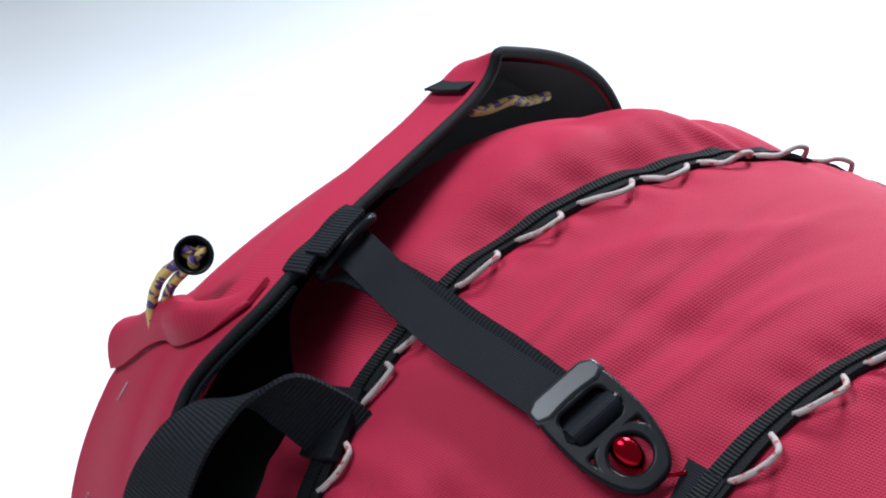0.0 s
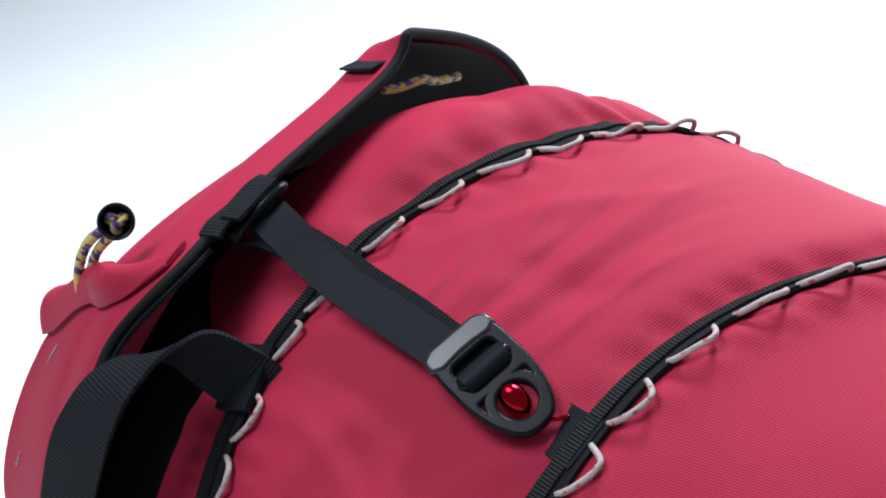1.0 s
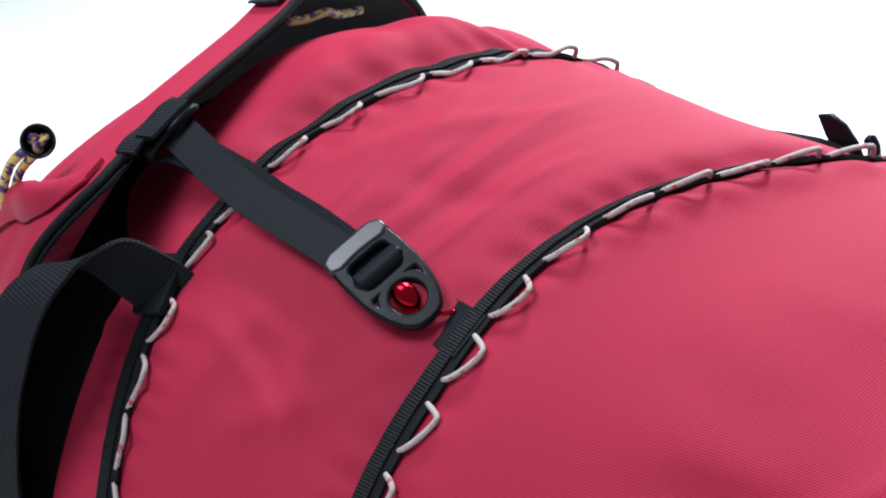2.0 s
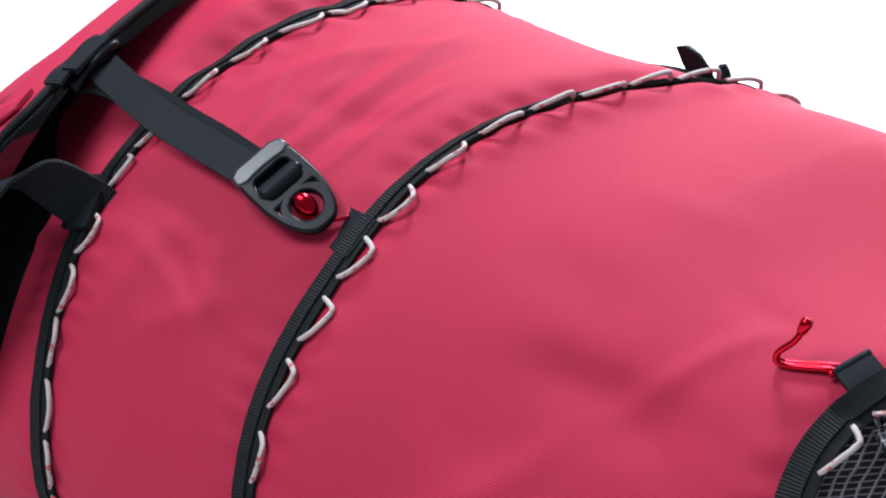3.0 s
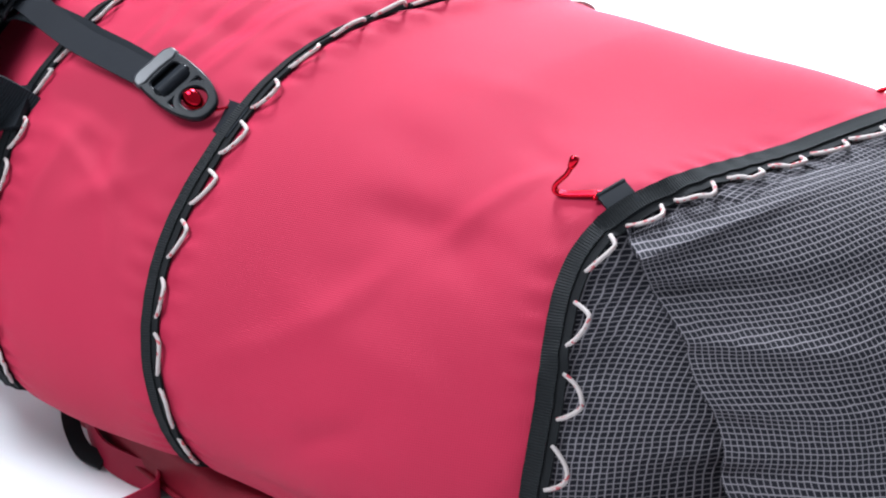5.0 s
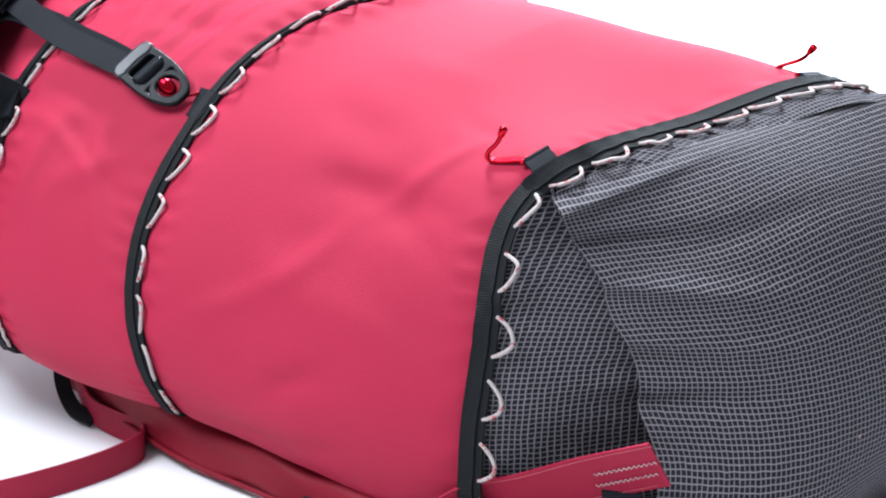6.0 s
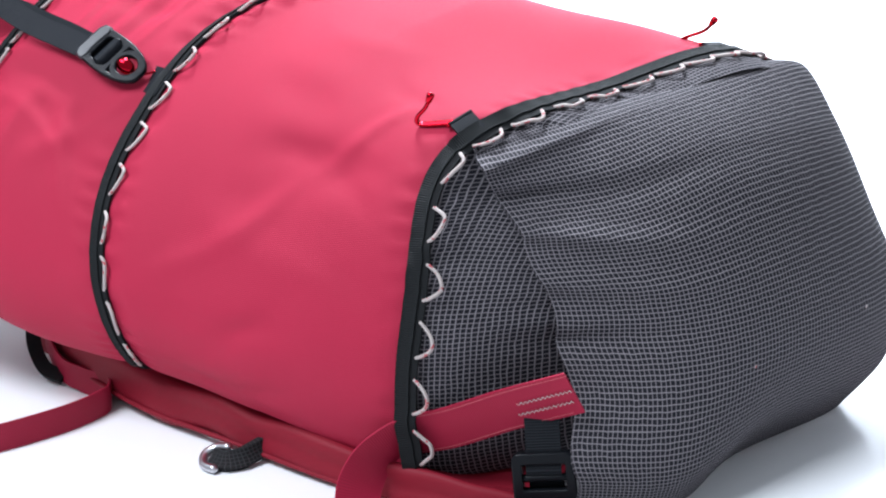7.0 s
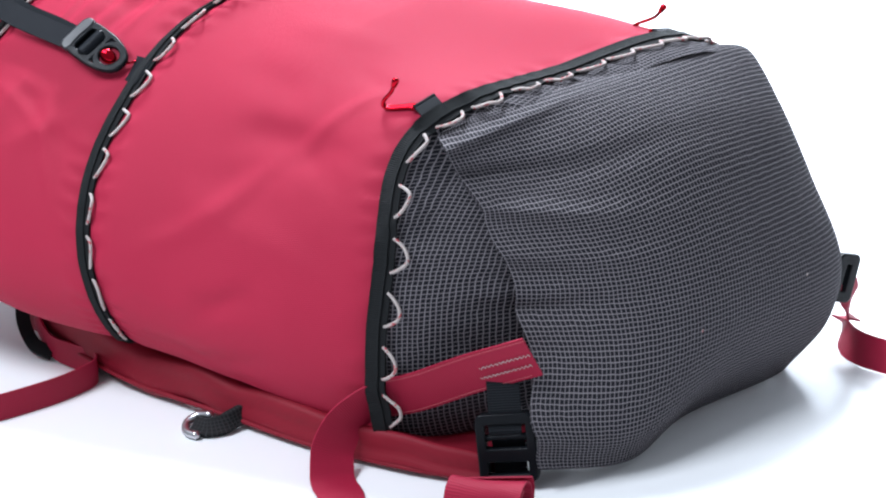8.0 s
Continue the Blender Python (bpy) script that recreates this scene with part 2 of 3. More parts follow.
def waves(x, y, seed):
    r = np.random.RandomState(seed)
    out = np.zeros_like(x)
    for _ in range(14):
        ang, fr, ph = r.uniform(-0.5, 0.5), r.uniform(18, 60), r.uniform(0, 6.28)
        out += np.sin((x * math.cos(ang * 2.2) + y * math.sin(ang * 2.2)) * fr + ph) / fr * 10
    return out / 14


def shell_raw(s, v):
    s, v = np.broadcast_arrays(np.asarray(s, float), np.asarray(v, float))
    yz = section(SECTIONS, np.minimum(s, -0.010), v)
    turn = np.maximum(-0.010, seam_at(*SEAMS[2][:2], v) - 0.012)     # the cloth begins to turn down just above the band
    past = np.clip((s - turn) / BASE_LONG, 0, 1)
    sc = (1 - past ** 1.6) ** (1 / 1.6)
    yz = CENTRE + (yz - CENTRE) * np.stack([sc, np.where(yz[..., 1] < CENTRE[1], 1 - 0.35 * (1 - sc), sc)], -1)
    yz[..., 0] += 0.034 * np.clip(past * 1.9 - 0.10, 0, 1) * (yz[..., 0] < 0.1)
    yz[..., 0] += 0.032 * np.clip(past * 7, 0, 1) * np.exp(-((v - 0.345) / 0.05) ** 2)
    return np.stack([s + skew(yz[..., 0]), yz[..., 0], yz[..., 1]], -1)


def lid_raw(x, v):
    x, v = np.broadcast_arrays(np.asarray(x, float), np.asarray(v, float))
    yz = section(LID, x, v)
    return np.stack([x, yz[..., 0], yz[..., 1]], -1)


def normals(fn, s, v, e=1e-3):
    ds = fn(s + e, v) - fn(s - e, v)
    dv = fn(s, v + e) - fn(s, v - e)
    return unit(np.cross(ds, dv))


def girth(fn, s, n=400):
    v = np.linspace(0, 1, n)
    p = fn(np.full(n, s), v)
    return v, np.r_[0, np.cumsum(np.linalg.norm(np.diff(p, axis=0), axis=1))]


# the three bands: where each starts on the side, and how far it drifts towards the base over the shoulder
SEAMS = (
    (-0.486, (0.0285, 0.0145, 0.0022, -0.0054, -0.0140, -0.005, 0.0008, 0.0041), 0.0032),
    (-0.308, (0.0126, 0.0068, -0.0018, -0.0036, -0.0030, 0.0168, 0.0319, 0.0416), 0.0050),
    (-0.007, (0.0059, 0.0005, 0.0028, 0.008, 0.0156, 0.0192, 0.0252, 0.0254), 0.0),
)
DRIFT_V = np.array((0.12, 0.20, 0.28, 0.36, 0.44, 0.52, 0.60, 0.68))


def seam_at(s0, drift, v):
    v = np.asarray(v, float)
    pull = 0.016 * np.exp(-((v - 0.345) / 0.052) ** 2) + 0.002 * np.exp(-((v - 0.22) / 0.06) ** 2) if s0 > -0.1 else 0.009 * np.exp(-((v - 0.31) / 0.055) ** 2) * (-0.4 < s0)
    k = np.array(drift, float)[:, None]
    return s0 + catmull(k, np.interp(v.ravel(), DRIFT_V, np.arange(8.0)))[:, 0].reshape(v.shape) - pull


def ease(f):
    return np.clip(f, 0, 1) ** 2 * (3 - 2 * np.clip(f, 0, 1))


def crease(s, v, s0, v0, s1, v1, width, high):
    """One soft ridge of slack cloth from (s0, v0) to (s1, v1), fading at both ends; v counts 0.9 m round."""
    ax, ay, bx, by = s0, v0 * 0.9, s1, v1 * 0.9
    px, py = s - ax, v * 0.9 - ay
    dx, dy = bx - ax, by - ay
    long = math.hypot(dx, dy)
    f = (px * dx + py * dy) / long ** 2
    off = (px * dy - py * dx) / long + 0.004 * np.sin(f * 5 + s0 * 40)
    return high * np.exp(-(off / width) ** 2) * np.exp(-((f - 0.5) / 0.42) ** 4)


CREASES = [
    (-0.415, 0.395, -0.452, 0.500, 0.0055, 0.0026), (-0.405, 0.400, -0.428, 0.535, 0.0050, -0.0022), (-0.398, 0.405, -0.405, 0.545, 0.0060, 0.0027),
    (-0.390, 0.400, -0.378, 0.520, 0.0055, -0.0024), (-0.375, 0.400, -0.352, 0.490, 0.0050, 0.0024), (-0.430, 0.400, -0.455, 0.455, 0.0045, 0.0024),
    (-0.425, 0.375, -0.450, 0.270, 0.0100, 0.0030), (-0.395, 0.372, -0.360, 0.270, 0.0090, 0.0030), (-0.060, 0.405, -0.130, 0.340, 0.0080, 0.0026),
    (-0.050, 0.400, -0.120, 0.430, 0.0070, -0.0018),
]
_r = random.Random(11)
for _ in range(8):      # between the upper two bands
    a0 = _r.uniform(0.24, 0.46)
    CREASES.append((_r.uniform(-0.475, -0.42), a0, _r.uniform(-0.40, -0.32), a0 + _r.uniform(-0.05, 0.12), _r.uniform(0.005, 0.010), _r.choice((-1, 1)) * _r.uniform(0.0015, 0.004)))
for _ in range(14):     # long shallow ones on the main panel
    a0 = _r.uniform(0.14, 0.60)
    b0 = _r.uniform(-0.30, -0.12)
    CREASES.append((b0, a0, b0 + _r.uniform(0.08, 0.16), a0 + _r.uniform(-0.05, 0.09), _r.uniform(0.007, 0.014), _r.choice((-1, 1)) * _r.uniform(0.0015, 0.0036)))
for _ in range(12):     # above the upper band, towards the mouth
    a0 = _r.uniform(0.36, 0.60)
    CREASES.append((_r.uniform(-0.60, -0.56), a0, _r.uniform(-0.50, -0.46), a0 + _r.uniform(-0.04, 0.05), _r.uniform(0.004, 0.009), _r.choice((-1, 1)) * _r.uniform(0.0015, 0.004)))
for _ in range(12):     # gathered on the gusset
    a0 = _r.uniform(0.16, 0.34)
    CREASES.append((_r.uniform(-0.02, 0.03), a0, _r.uniform(0.06, 0.13), a0 + _r.uniform(-0.03, 0.05), _r.uniform(0.004, 0.008), _r.choice((-1, 1)) * _r.uniform(0.0015, 0.004)))


def folds(s, v):
    """Slack folds of the cloth, in metres along the normal."""
    s, v = np.broadcast_arrays(np.asarray(s, float), np.asarray(v, float))
    d = 0.022 * waves(s, v * 0.9, 3)
    for c in CREASES:
        d = d + 0.65 * crease(s, v, *c)
    # small puckers beside each sewn band
    for s0, drift, lean in SEAMS:
        away = s - seam_at(s0, drift, v)
        d = d - 0.0040 * np.exp(-(away / 0.018) ** 2)
        if lean:        # over the shoulder the band leans towards the lid
            d = d + lean * ease((v - 0.36) / 0.12) * (away / 0.013) * np.exp(0.5 - 0.5 * (away / 0.013) ** 2)
        d = d + 0.0009 * np.sin(v * 300 + 4 * np.sin(v * 41)) * np.exp(-((np.abs(away) - 0.016) / 0.012) ** 2)
    return d


def shell(s, v):
    return shell_raw(s, v) + normals(shell_raw, np.asarray(s, float), np.asarray(v, float)) * folds(np.asarray(s, float), np.asarray(v, float))[..., None]


def sheet(name, fn, s0, s1, v0, v1, n, m, mat, parent, label=""):
    ss, vv = np.linspace(s0, s1, n), np.linspace(v0, v1, m)
    S, V = np.meshgrid(ss, vv, indexing="ij")
    pts = fn(S, V)
    gv, gl = girth(fn, (s0 + s1) / 2)
    uv = np.stack([S, np.interp(V, gv, gl)], -1)
    return link(name, grid_mesh(name, pts, uv), mat, parent, label)


# ---- table and backdrop ----
def sweep():
    prof = [(-1.9, 0.0), (2.2, 0.0)] + [(2.2 + 0.5 * math.sin(a), 0.5 - 0.5 * math.cos(a)) for a in np.linspace(0.1, math.pi / 2, 12)] + [(2.7, 2.6)]
    xs = np.linspace(-4.2, 4.2, 24)
    pts = np.array([[(x, y, z) for y, z in prof] for x in xs])
    uv = pts[..., :2].copy()
    me = grid_mesh("backdrop", pts, uv)
    ob = thick(link("tabletop", me, SHEET), 0.012)
    return tagged(ob, "glossy seamless white table sheet curving up behind", "table", kind="structure")


TABLE = -0.022      # height of the table top
sweep().location.z = TABLE
# ---- the backpack ----
pack = tagged(new("backpack"), "red hiking backpack with grey gridded base lying on its harness", "backpack")



def cut_sheet(name, fn, s0, s1, v, n, mat, parent, label="", weave=1.0):
    """A sheet whose ends, s0 and s1, follow lines that differ from one v to the next."""
    f = np.linspace(0, 1, n)[:, None]
    S = s0[None] + (s1 - s0)[None] * f
    V = np.broadcast_to(v[None], S.shape)
    gv, gl = girth(fn, float(np.mean(s0 + s1)) / 2)
    return link(name, grid_mesh(name, fn(S, V), np.stack([S * weave, np.interp(V, gv, gl)], -1)), mat, parent, label)


V = np.linspace(0, 1, 300)
mouth = -0.525 - 0.075 * ease((V - 0.36) / 0.06)
cut_sheet("body", shell, mouth, seam_at(*SEAMS[2][:2], V) + 0.004, V, 240, RED, pack, "red ripstop nylon body, slightly creased")
cut_sheet("gusset", shell, seam_at(*SEAMS[2][:2], V), seam_at(*SEAMS[2][:2], V) + 0.160 - 0.122 * ease((V - 0.34) / 0.05) + 0.08 * ease((V - 0.70) / 0.06), V, 120, GREY, pack, "grey gridded side gusset of the base", 1.15)
lid = thick(cut_sheet("lid", lid_raw, np.full(200, -0.730), rim(np.linspace(0, 1, 200)), np.linspace(0, 1, 200), 80, RED, pack, "red lid with black bound edge"), 0.004)
inner = lambda s, v: shell_raw(s, v) - normals(shell_raw, s, v) * 0.016
# the collar's black holds its lining colour and the shade under the lid
sheet("collar", inner, -0.68, -0.50, 0.02, 0.98, 40, 120, LINING_AND_SHADE, pack, "black inner collar, shade under the lid included in its black")

# the base panel: four guide lines from the band over the end and down to the table
GUIDES = (
    (0.375, ((0.020, -0.010, 0.247), (0.050, -0.014, 0.205), (0.085, -0.026, 0.152), (0.112, -0.040, 0.090), (0.138, -0.086, 0.036), (0.146, -0.090, 0.000))),
    (0.43, ((0.080, 0.040, 0.260), (0.128, 0.028, 0.215), (0.172, 0.014, 0.155), (0.196, -0.004, 0.090), (0.206, -0.034, 0.026), (0.196, -0.032, -0.014))),
    (0.51, ((0.138, 0.115, 0.273), (0.190, 0.108, 0.238), (0.235, 0.098, 0.165), (0.256, 0.085, 0.092), (0.246, 0.070, 0.035), (0.21, 0.07, -0.016))),
    (0.62, ((0.198, 0.248, 0.280), (0.238, 0.240, 0.232), (0.273, 0.237, 0.162), (0.304, 0.233, 0.090), (0.300, 0.213, 0.034), (0.265, 0.20, -0.016))),
    (0.68, ((0.195, 0.278, 0.255), (0.205, 0.282, 0.205), (0.225, 0.290, 0.150), (0.245, 0.290, 0.090), (0.245, 0.270, 0.034), (0.22, 0.25, -0.016))),
)


def base_panel(n=150, m=170):
    lines = np.array([smooth_line([shell(seam_at(*SEAMS[2][:2], v) + 0.011, v) - (0.001, 0, 0.0012), *g], n) for v, g in GUIDES])
    pts = np.stack([smooth_line(lines[:, i], m) for i in range(n)])
    down = np.linspace(0, 0.42, n)[:, None]
    over = np.linspace(0, 0.34, m)[None]
    r = waves(over + 0 * down, down * 0.35 + 0 * over, 8)
    near = np.exp(-(over / 0.05) ** 2)
    pts[..., 0] += 0.006 * r + near * 0.0016 * np.sin(down * 90)
    pts[..., 1] -= near * 0.0022 * (3.6 + np.sin(down * 75 + 1)) * np.clip(down / 0.025, 0, 1)
    for d0, d1, reach, high in ((0.075, 0.060, 0.10, 0.006), (0.120, 0.135, 0.12, -0.005), (0.150, 0.175, 0.09, 0.006), (0.200, 0.215, 0.11, 0.005), (0.255, 0.250, 0.08, -0.005)):
        ridge = np.exp(-((down - (d0 + (d1 - d0) * over / reach)) / 0.010) ** 2) * np.exp(-(over / reach) ** 2)
        pts[..., 0] += 1.25 * high * ridge
        pts[..., 1] -= 1.25 * high * ridge
    u_len = np.r_[0, np.cumsum(np.linalg.norm(np.diff(pts, axis=0), axis=-1).mean(1))]
    v_len = np.r_[0, np.cumsum(np.linalg.norm(np.diff(pts, axis=1), axis=-1).mean(0))]
    uv = np.stack(np.broadcast_arrays(u_len[:, None], v_len[None]), -1)
    ob = link("base_panel", grid_mesh("base_panel", pts, uv), GREY, pack, "grey gridded base panel folded over the end")
    return thick(ob, 0.005)


base_panel()

# bands with cord gear loops
CORD = material("grey_cord_with_red_flecks", (0.42, 0.37, 0.35), 0.7, 0, (0.33, 0.28, 0.27), 120, 0.4, 1200)


def flecked(m, fleck, scale, amount):
    n, l = m.node_tree.nodes, m.node_tree.links
    b = n["Principled BSDF"]
    uv = n.new("ShaderNodeUVMap")
    info = n.new("ShaderNodeObjectInfo")
    add = n.new("ShaderNodeVectorMath")
    l.new(uv.outputs[0], add.inputs[0])
    l.new(info.outputs["Random"], add.inputs[1])
    vo = n.new("ShaderNodeTexVoronoi")
    vo.inputs["Scale"].default_value = scale
    l.new(add.outputs[0], vo.inputs["Vector"])
    ramp = n.new("ShaderNodeValToRGB")
    ramp.color_ramp.interpolation = "CONSTANT"
    ramp.color_ramp.elements[0].color = (0, 0, 0, 1)
    ramp.color_ramp.elements[1].position = 1 - amount
    ramp.color_ramp.elements[1].color = (1, 1, 1, 1)
    sep = n.new("ShaderNodeSeparateColor")
    l.new(vo.outputs["Color"], sep.inputs[0])
    l.new(sep.outputs[0], ramp.inputs[0])
    mix = n.new("ShaderNodeMix")
    mix.data_type = "RGBA"
    l.new(b.inputs["Base Color"].links[0].from_socket, mix.inputs[6])
    mix.inputs[7].default_value = (*fleck, 1)
    l.new(ramp.outputs[0], mix.inputs[0])
    l.new(mix.outputs[2], b.inputs["Base Color"])
    return m


flecked(CORD, (0.36, 0.06, 0.07), 420, 0.13)


# where each cord loop leaves its band, measured along the band from its near end
LOOPS = (
    (0.012, 0.047, 0.083, 0.123, 0.157, 0.195, 0.239, 0.273, 0.3195, 0.3590, 0.3970, 0.4315, 0.4645, 0.4970, 0.5310, 0.5650, 0.6000),
    (0.011, 0.0515, 0.0930, 0.1330, 0.1775, 0.2200, 0.2625, 0.3035, 0.3455, 0.3850, 0.4190, 0.4510, 0.4830, 0.5150, 0.5460, 0.5790, 0.6130),
    (0.0316, 0.0740, 0.1205, 0.1660, 0.2120, 0.2630, 0.3060, 0.3440, 0.3850, 0.4195, 0.4560, 0.4900, 0.5205, 0.5500, 0.5770, 0.6030),
)


def loop_shape(f, peak):
    """How far a loop stands out along its length: rising to its peak, then curling back under the band."""
    up = np.sin(0.5 * math.pi * np.clip(f / peak, 0, 1)) ** 0.8
    back = np.cos(0.5 * math.pi * np.clip((f - peak) / (1 - peak), 0, 1)) ** 0.95
    return np.where(f < peak, up, back)


def gear_band(s0, drift, starts, width, base, loose):
    v = np.linspace(0.10, 0.93, 300)
    sv = seam_at(s0, drift, v)
    p, nrm = shell(sv, v), normals(shell, sv, v)
    t = unit(np.gradient(p, axis=0))
    side = np.cross(t, nrm)
    side *= np.sign(side[150, 0])
    lift = (loose * np.exp(-((v - 0.15) / 0.05) ** 2))[:, None]
    main = ribbon("gear_loop_band", p + nrm * (0.0026 + lift), side, width, BINDING, pack, "black webbing band sewn round the pack", 0.0026, 7)
    ribbon("stitched_tape", p + nrm * (0.0046 + lift) - side * 0.16 * width, side, width * (0.66 if base else 0.60), RIBBED, main, "ribbed tape with close zigzag stitching", 0.0018, 7, 0.0016)
    run = np.r_[0, np.cumsum(np.linalg.norm(np.diff(p, axis=0), axis=1))]
    r = random.Random(int(1000 * abs(s0)))
    for i, at in enumerate(starts):
        along_v = np.interp(at, run, v)
        low = float(1 - ease((along_v - 0.26) / 0.08))      # down on the side the loops lie another way
        if base:
            peak, out = 0.80 - 0.42 * low, 0.0085 + 0.0040 * low
        else:
            peak, out = 0.78 - 0.16 * low, 0.0102 - 0.0054 * low
        peak, out = peak + r.uniform(-0.05, 0.05), out * r.uniform(0.85, 1.15) * float(1 - 0.4 * ease((along_v - 0.50) / 0.08) * (not base))
        long, rise = 0.0280 + 0.002 * low + r.uniform(-0.0015, 0.002), r.uniform(0.0015, 0.0040)
        f = np.linspace(0, 1, 22)
        bulge = loop_shape(f, peak)
        a = at + long * (f + 0.05 * np.sin(f * math.pi))
        place = np.stack([np.interp(a, run, p[:, j]) for j in range(3)], 1)
        ns = unit(np.stack([np.interp(a, run, nrm[:, j]) for j in range(3)], 1))
        sd = unit(np.stack([np.interp(a, run, side[:, j]) for j in range(3)], 1))
        line = place + sd * (width / 2 - 0.0025 + (out + 0.0012) * bulge)[:, None] + ns * (0.0030 + rise * bulge + np.interp(a, run, lift[:, 0]))[:, None]
        tube("gear_loop", line, 0.0016, CORD, main, "" if i else "grey cord loop with red flecks")
    return main


for (s0, drift, lean), starts, wide, base, loose in zip(SEAMS, LOOPS, (0.0145, 0.0145, 0.0185), (False, False, True), (0, 0, 0.012)):
    gear_band(s0, drift, starts, wide, base, loose)


# ---- lid: bound edge, seams and the cord with its toggle ----
def lid_edge(v0, v1, n):
    v = np.linspace(v0, v1, n)
    return lid_raw(rim(v), v)


edge = lid_edge(0.05, 0.92, 160)
tube("edge_binding", edge + np.array([0.001, 0, -0.001]), 0.0033, BINDING, lid, "black bound edge", sides=10)
lining = lambda x, v: lid_raw(x, v) - normals(lid_raw, x, v) * 0.0065
v = np.linspace(0.05, 0.95, 120)
cut_sheet("lid_lining", lining, np.full(120, -0.70), rim(v) - 0.001, v, 30, LINING_AND_SHADE, lid, "black lining inside the lid")
# the wide bound hem inside the open edge
wide_v = np.linspace(0.06, 0.398, 90)
ribbon("rim_tape", lid_raw(rim(wide_v), wide_v) + np.array([0.0015, 0.001, -0.0045]), lid_raw(rim(wide_v) - 0.01, wide_v) - lid_raw(rim(wide_v), wide_v), 0.012, BLACK_WEB, lid, "ribbed black tape round the rim", 0.0022)

# pocket mouth on the end of the lid: a folded hem with a piped seam
def on_lid(x, v, up=0.0):
    x, v = np.asarray(x, float), np.asarray(v, float)
    return lid_raw(x, v) + normals(lid_raw, x, v) * np.broadcast_to(np.asarray(up, float), np.broadcast_shapes(x.shape, v.shape))[..., None]


f = np.linspace(0, 1, 40)
hem_x, hem_v = -0.533 - 0.145 * f, 0.3545 + 0.029 * np.clip(1 - f / 0.40, 0, 1) ** 2 + 0.005 * f ** 2
drop = np.linspace(0, 1, 12)
puff = ease(f / 0.25)[:, None] * (0.0105 + 0.002 * np.sin(f * 7))[:, None]
flap_pts = on_lid(hem_x[:, None] + 0 * drop[None], hem_v[:, None] + (0.012 + 0.024 * f[:, None]) * drop[None], 0.001 + puff * np.sin(math.pi * (1 - 0.22 * ease((f[:, None] - 0.2) / 0.6)) * drop[None]))
uv = np.stack(np.broadcast_arrays(f[:, None] * 0.13, drop[None] * 0.035), -1)
thick(link("pocket_hem", grid_mesh("pocket_hem", flap_pts, uv), RED, lid, "red folded pocket hem"), 0.003)
tube("pocket_piping", on_lid(hem_x, hem_v, 0.003), 0.0016, RED, lid)

SHOCK = material("patterned_cord", (0.52, 0.36, 0.03), 0.6, 0, (0.56, 0.42, 0.16), 300, 0.4, 1500)
flecked(SHOCK, (0.05, 0.02, 0.14), 330, 0.45)
cord_line = smooth_line([(-0.648, -0.018, 0.268), (-0.647, -0.020, 0.288), (-0.638, -0.020, 0.307), (-0.622, -0.018, 0.320), (-0.608, -0.016, 0.325)], 24)
cord_line = cord_line + np.array([0.028, -0.020, 0.014])
cord = tube("drawcord", cord_line, 0.0031, SHOCK, pack, "yellow and purple patterned elastic cord")
tube("cord_strand", cord_line[2:-3] + np.array([0.004, 0.004, -0.008]) * np.linspace(1.2, 0.4, 19)[:, None], 0.0029, SHOCK, cord)


def lathe(name, prof, m, mat, parent, label="", sides=28):
    bm = bmesh.new()
    rings = []
    for r, h in prof:
        rings.append([bm.verts.new(m @ Vector((r * math.cos(a), r * math.sin(a), h))) for a in np.linspace(0, 2 * math.pi, sides, endpoint=False)])
    for a, b in zip(rings[:-1], rings[1:]):
        for j in range(sides):
            bm.faces.new((a[j], a[(j + 1) % sides], b[(j + 1) % sides], b[j]))
    bm.faces.new(rings[0][::-1])
    bm.faces.new(rings[-1])
    bmesh.ops.recalc_face_normals(bm, faces=bm.faces)
    return part(name, bm, mat, parent, label)


aim = lambda place, way: Matrix.Translation(place) @ Vector(way).to_track_quat("Z", "Y").to_matrix().to_4x4()
TOGGLE = aim((-0.588, -0.036, 0.337), (0.62, -0.55, 0.34)) @ Matrix.Scale(0.80, 4)
lathe("cord_end", ((0.0055, -0.002), (0.0075, 0.0), (0.0085, 0.006), (0.0115, 0.016), (0.0130, 0.0205), (0.0128, 0.0225), (0.0112, 0.0225), (0.0100, 0.019), (0.0075, 0.010), (0.0030, 0.009)),
      TOGGLE, PLASTIC, cord, "black bell-shaped cord end")
k = np.linspace(0, 2 * math.pi, 40)
knot = [TOGGLE @ Vector((0.0030 * (math.sin(q) + 1.2 * math.sin(2 * q)), 0.0030 * (math.cos(q) - 1.2 * math.cos(2 * q)), 0.0170 + 0.0022 * math.sin(3 * q))) for q in k]
tube("cord_knot", knot, 0.0021, SHOCK, cord, "knotted cord inside the end")
tube("mouth_cord", smooth_line([(-0.535, 0.128, 0.388), (-0.533, 0.142, 0.387), (-0.530, 0.160, 0.389), (-0.533, 0.178, 0.384), (-0.533, 0.200, 0.383)], 24), 0.0030, SHOCK, pack, "patterned drawcord of the mouth")

# rear compression tab on the far rim of the lid
f = np.linspace(0, 1, 20)
ribbon("rim_tape", on_lid(-0.532 - 0.030 * f, 0.515 + 0.02 * f, 0.002), np.tile((0.3, 0.9, 0.25), (20, 1)), 0.012, BLACK_WEB, lid, "black webbing tab")

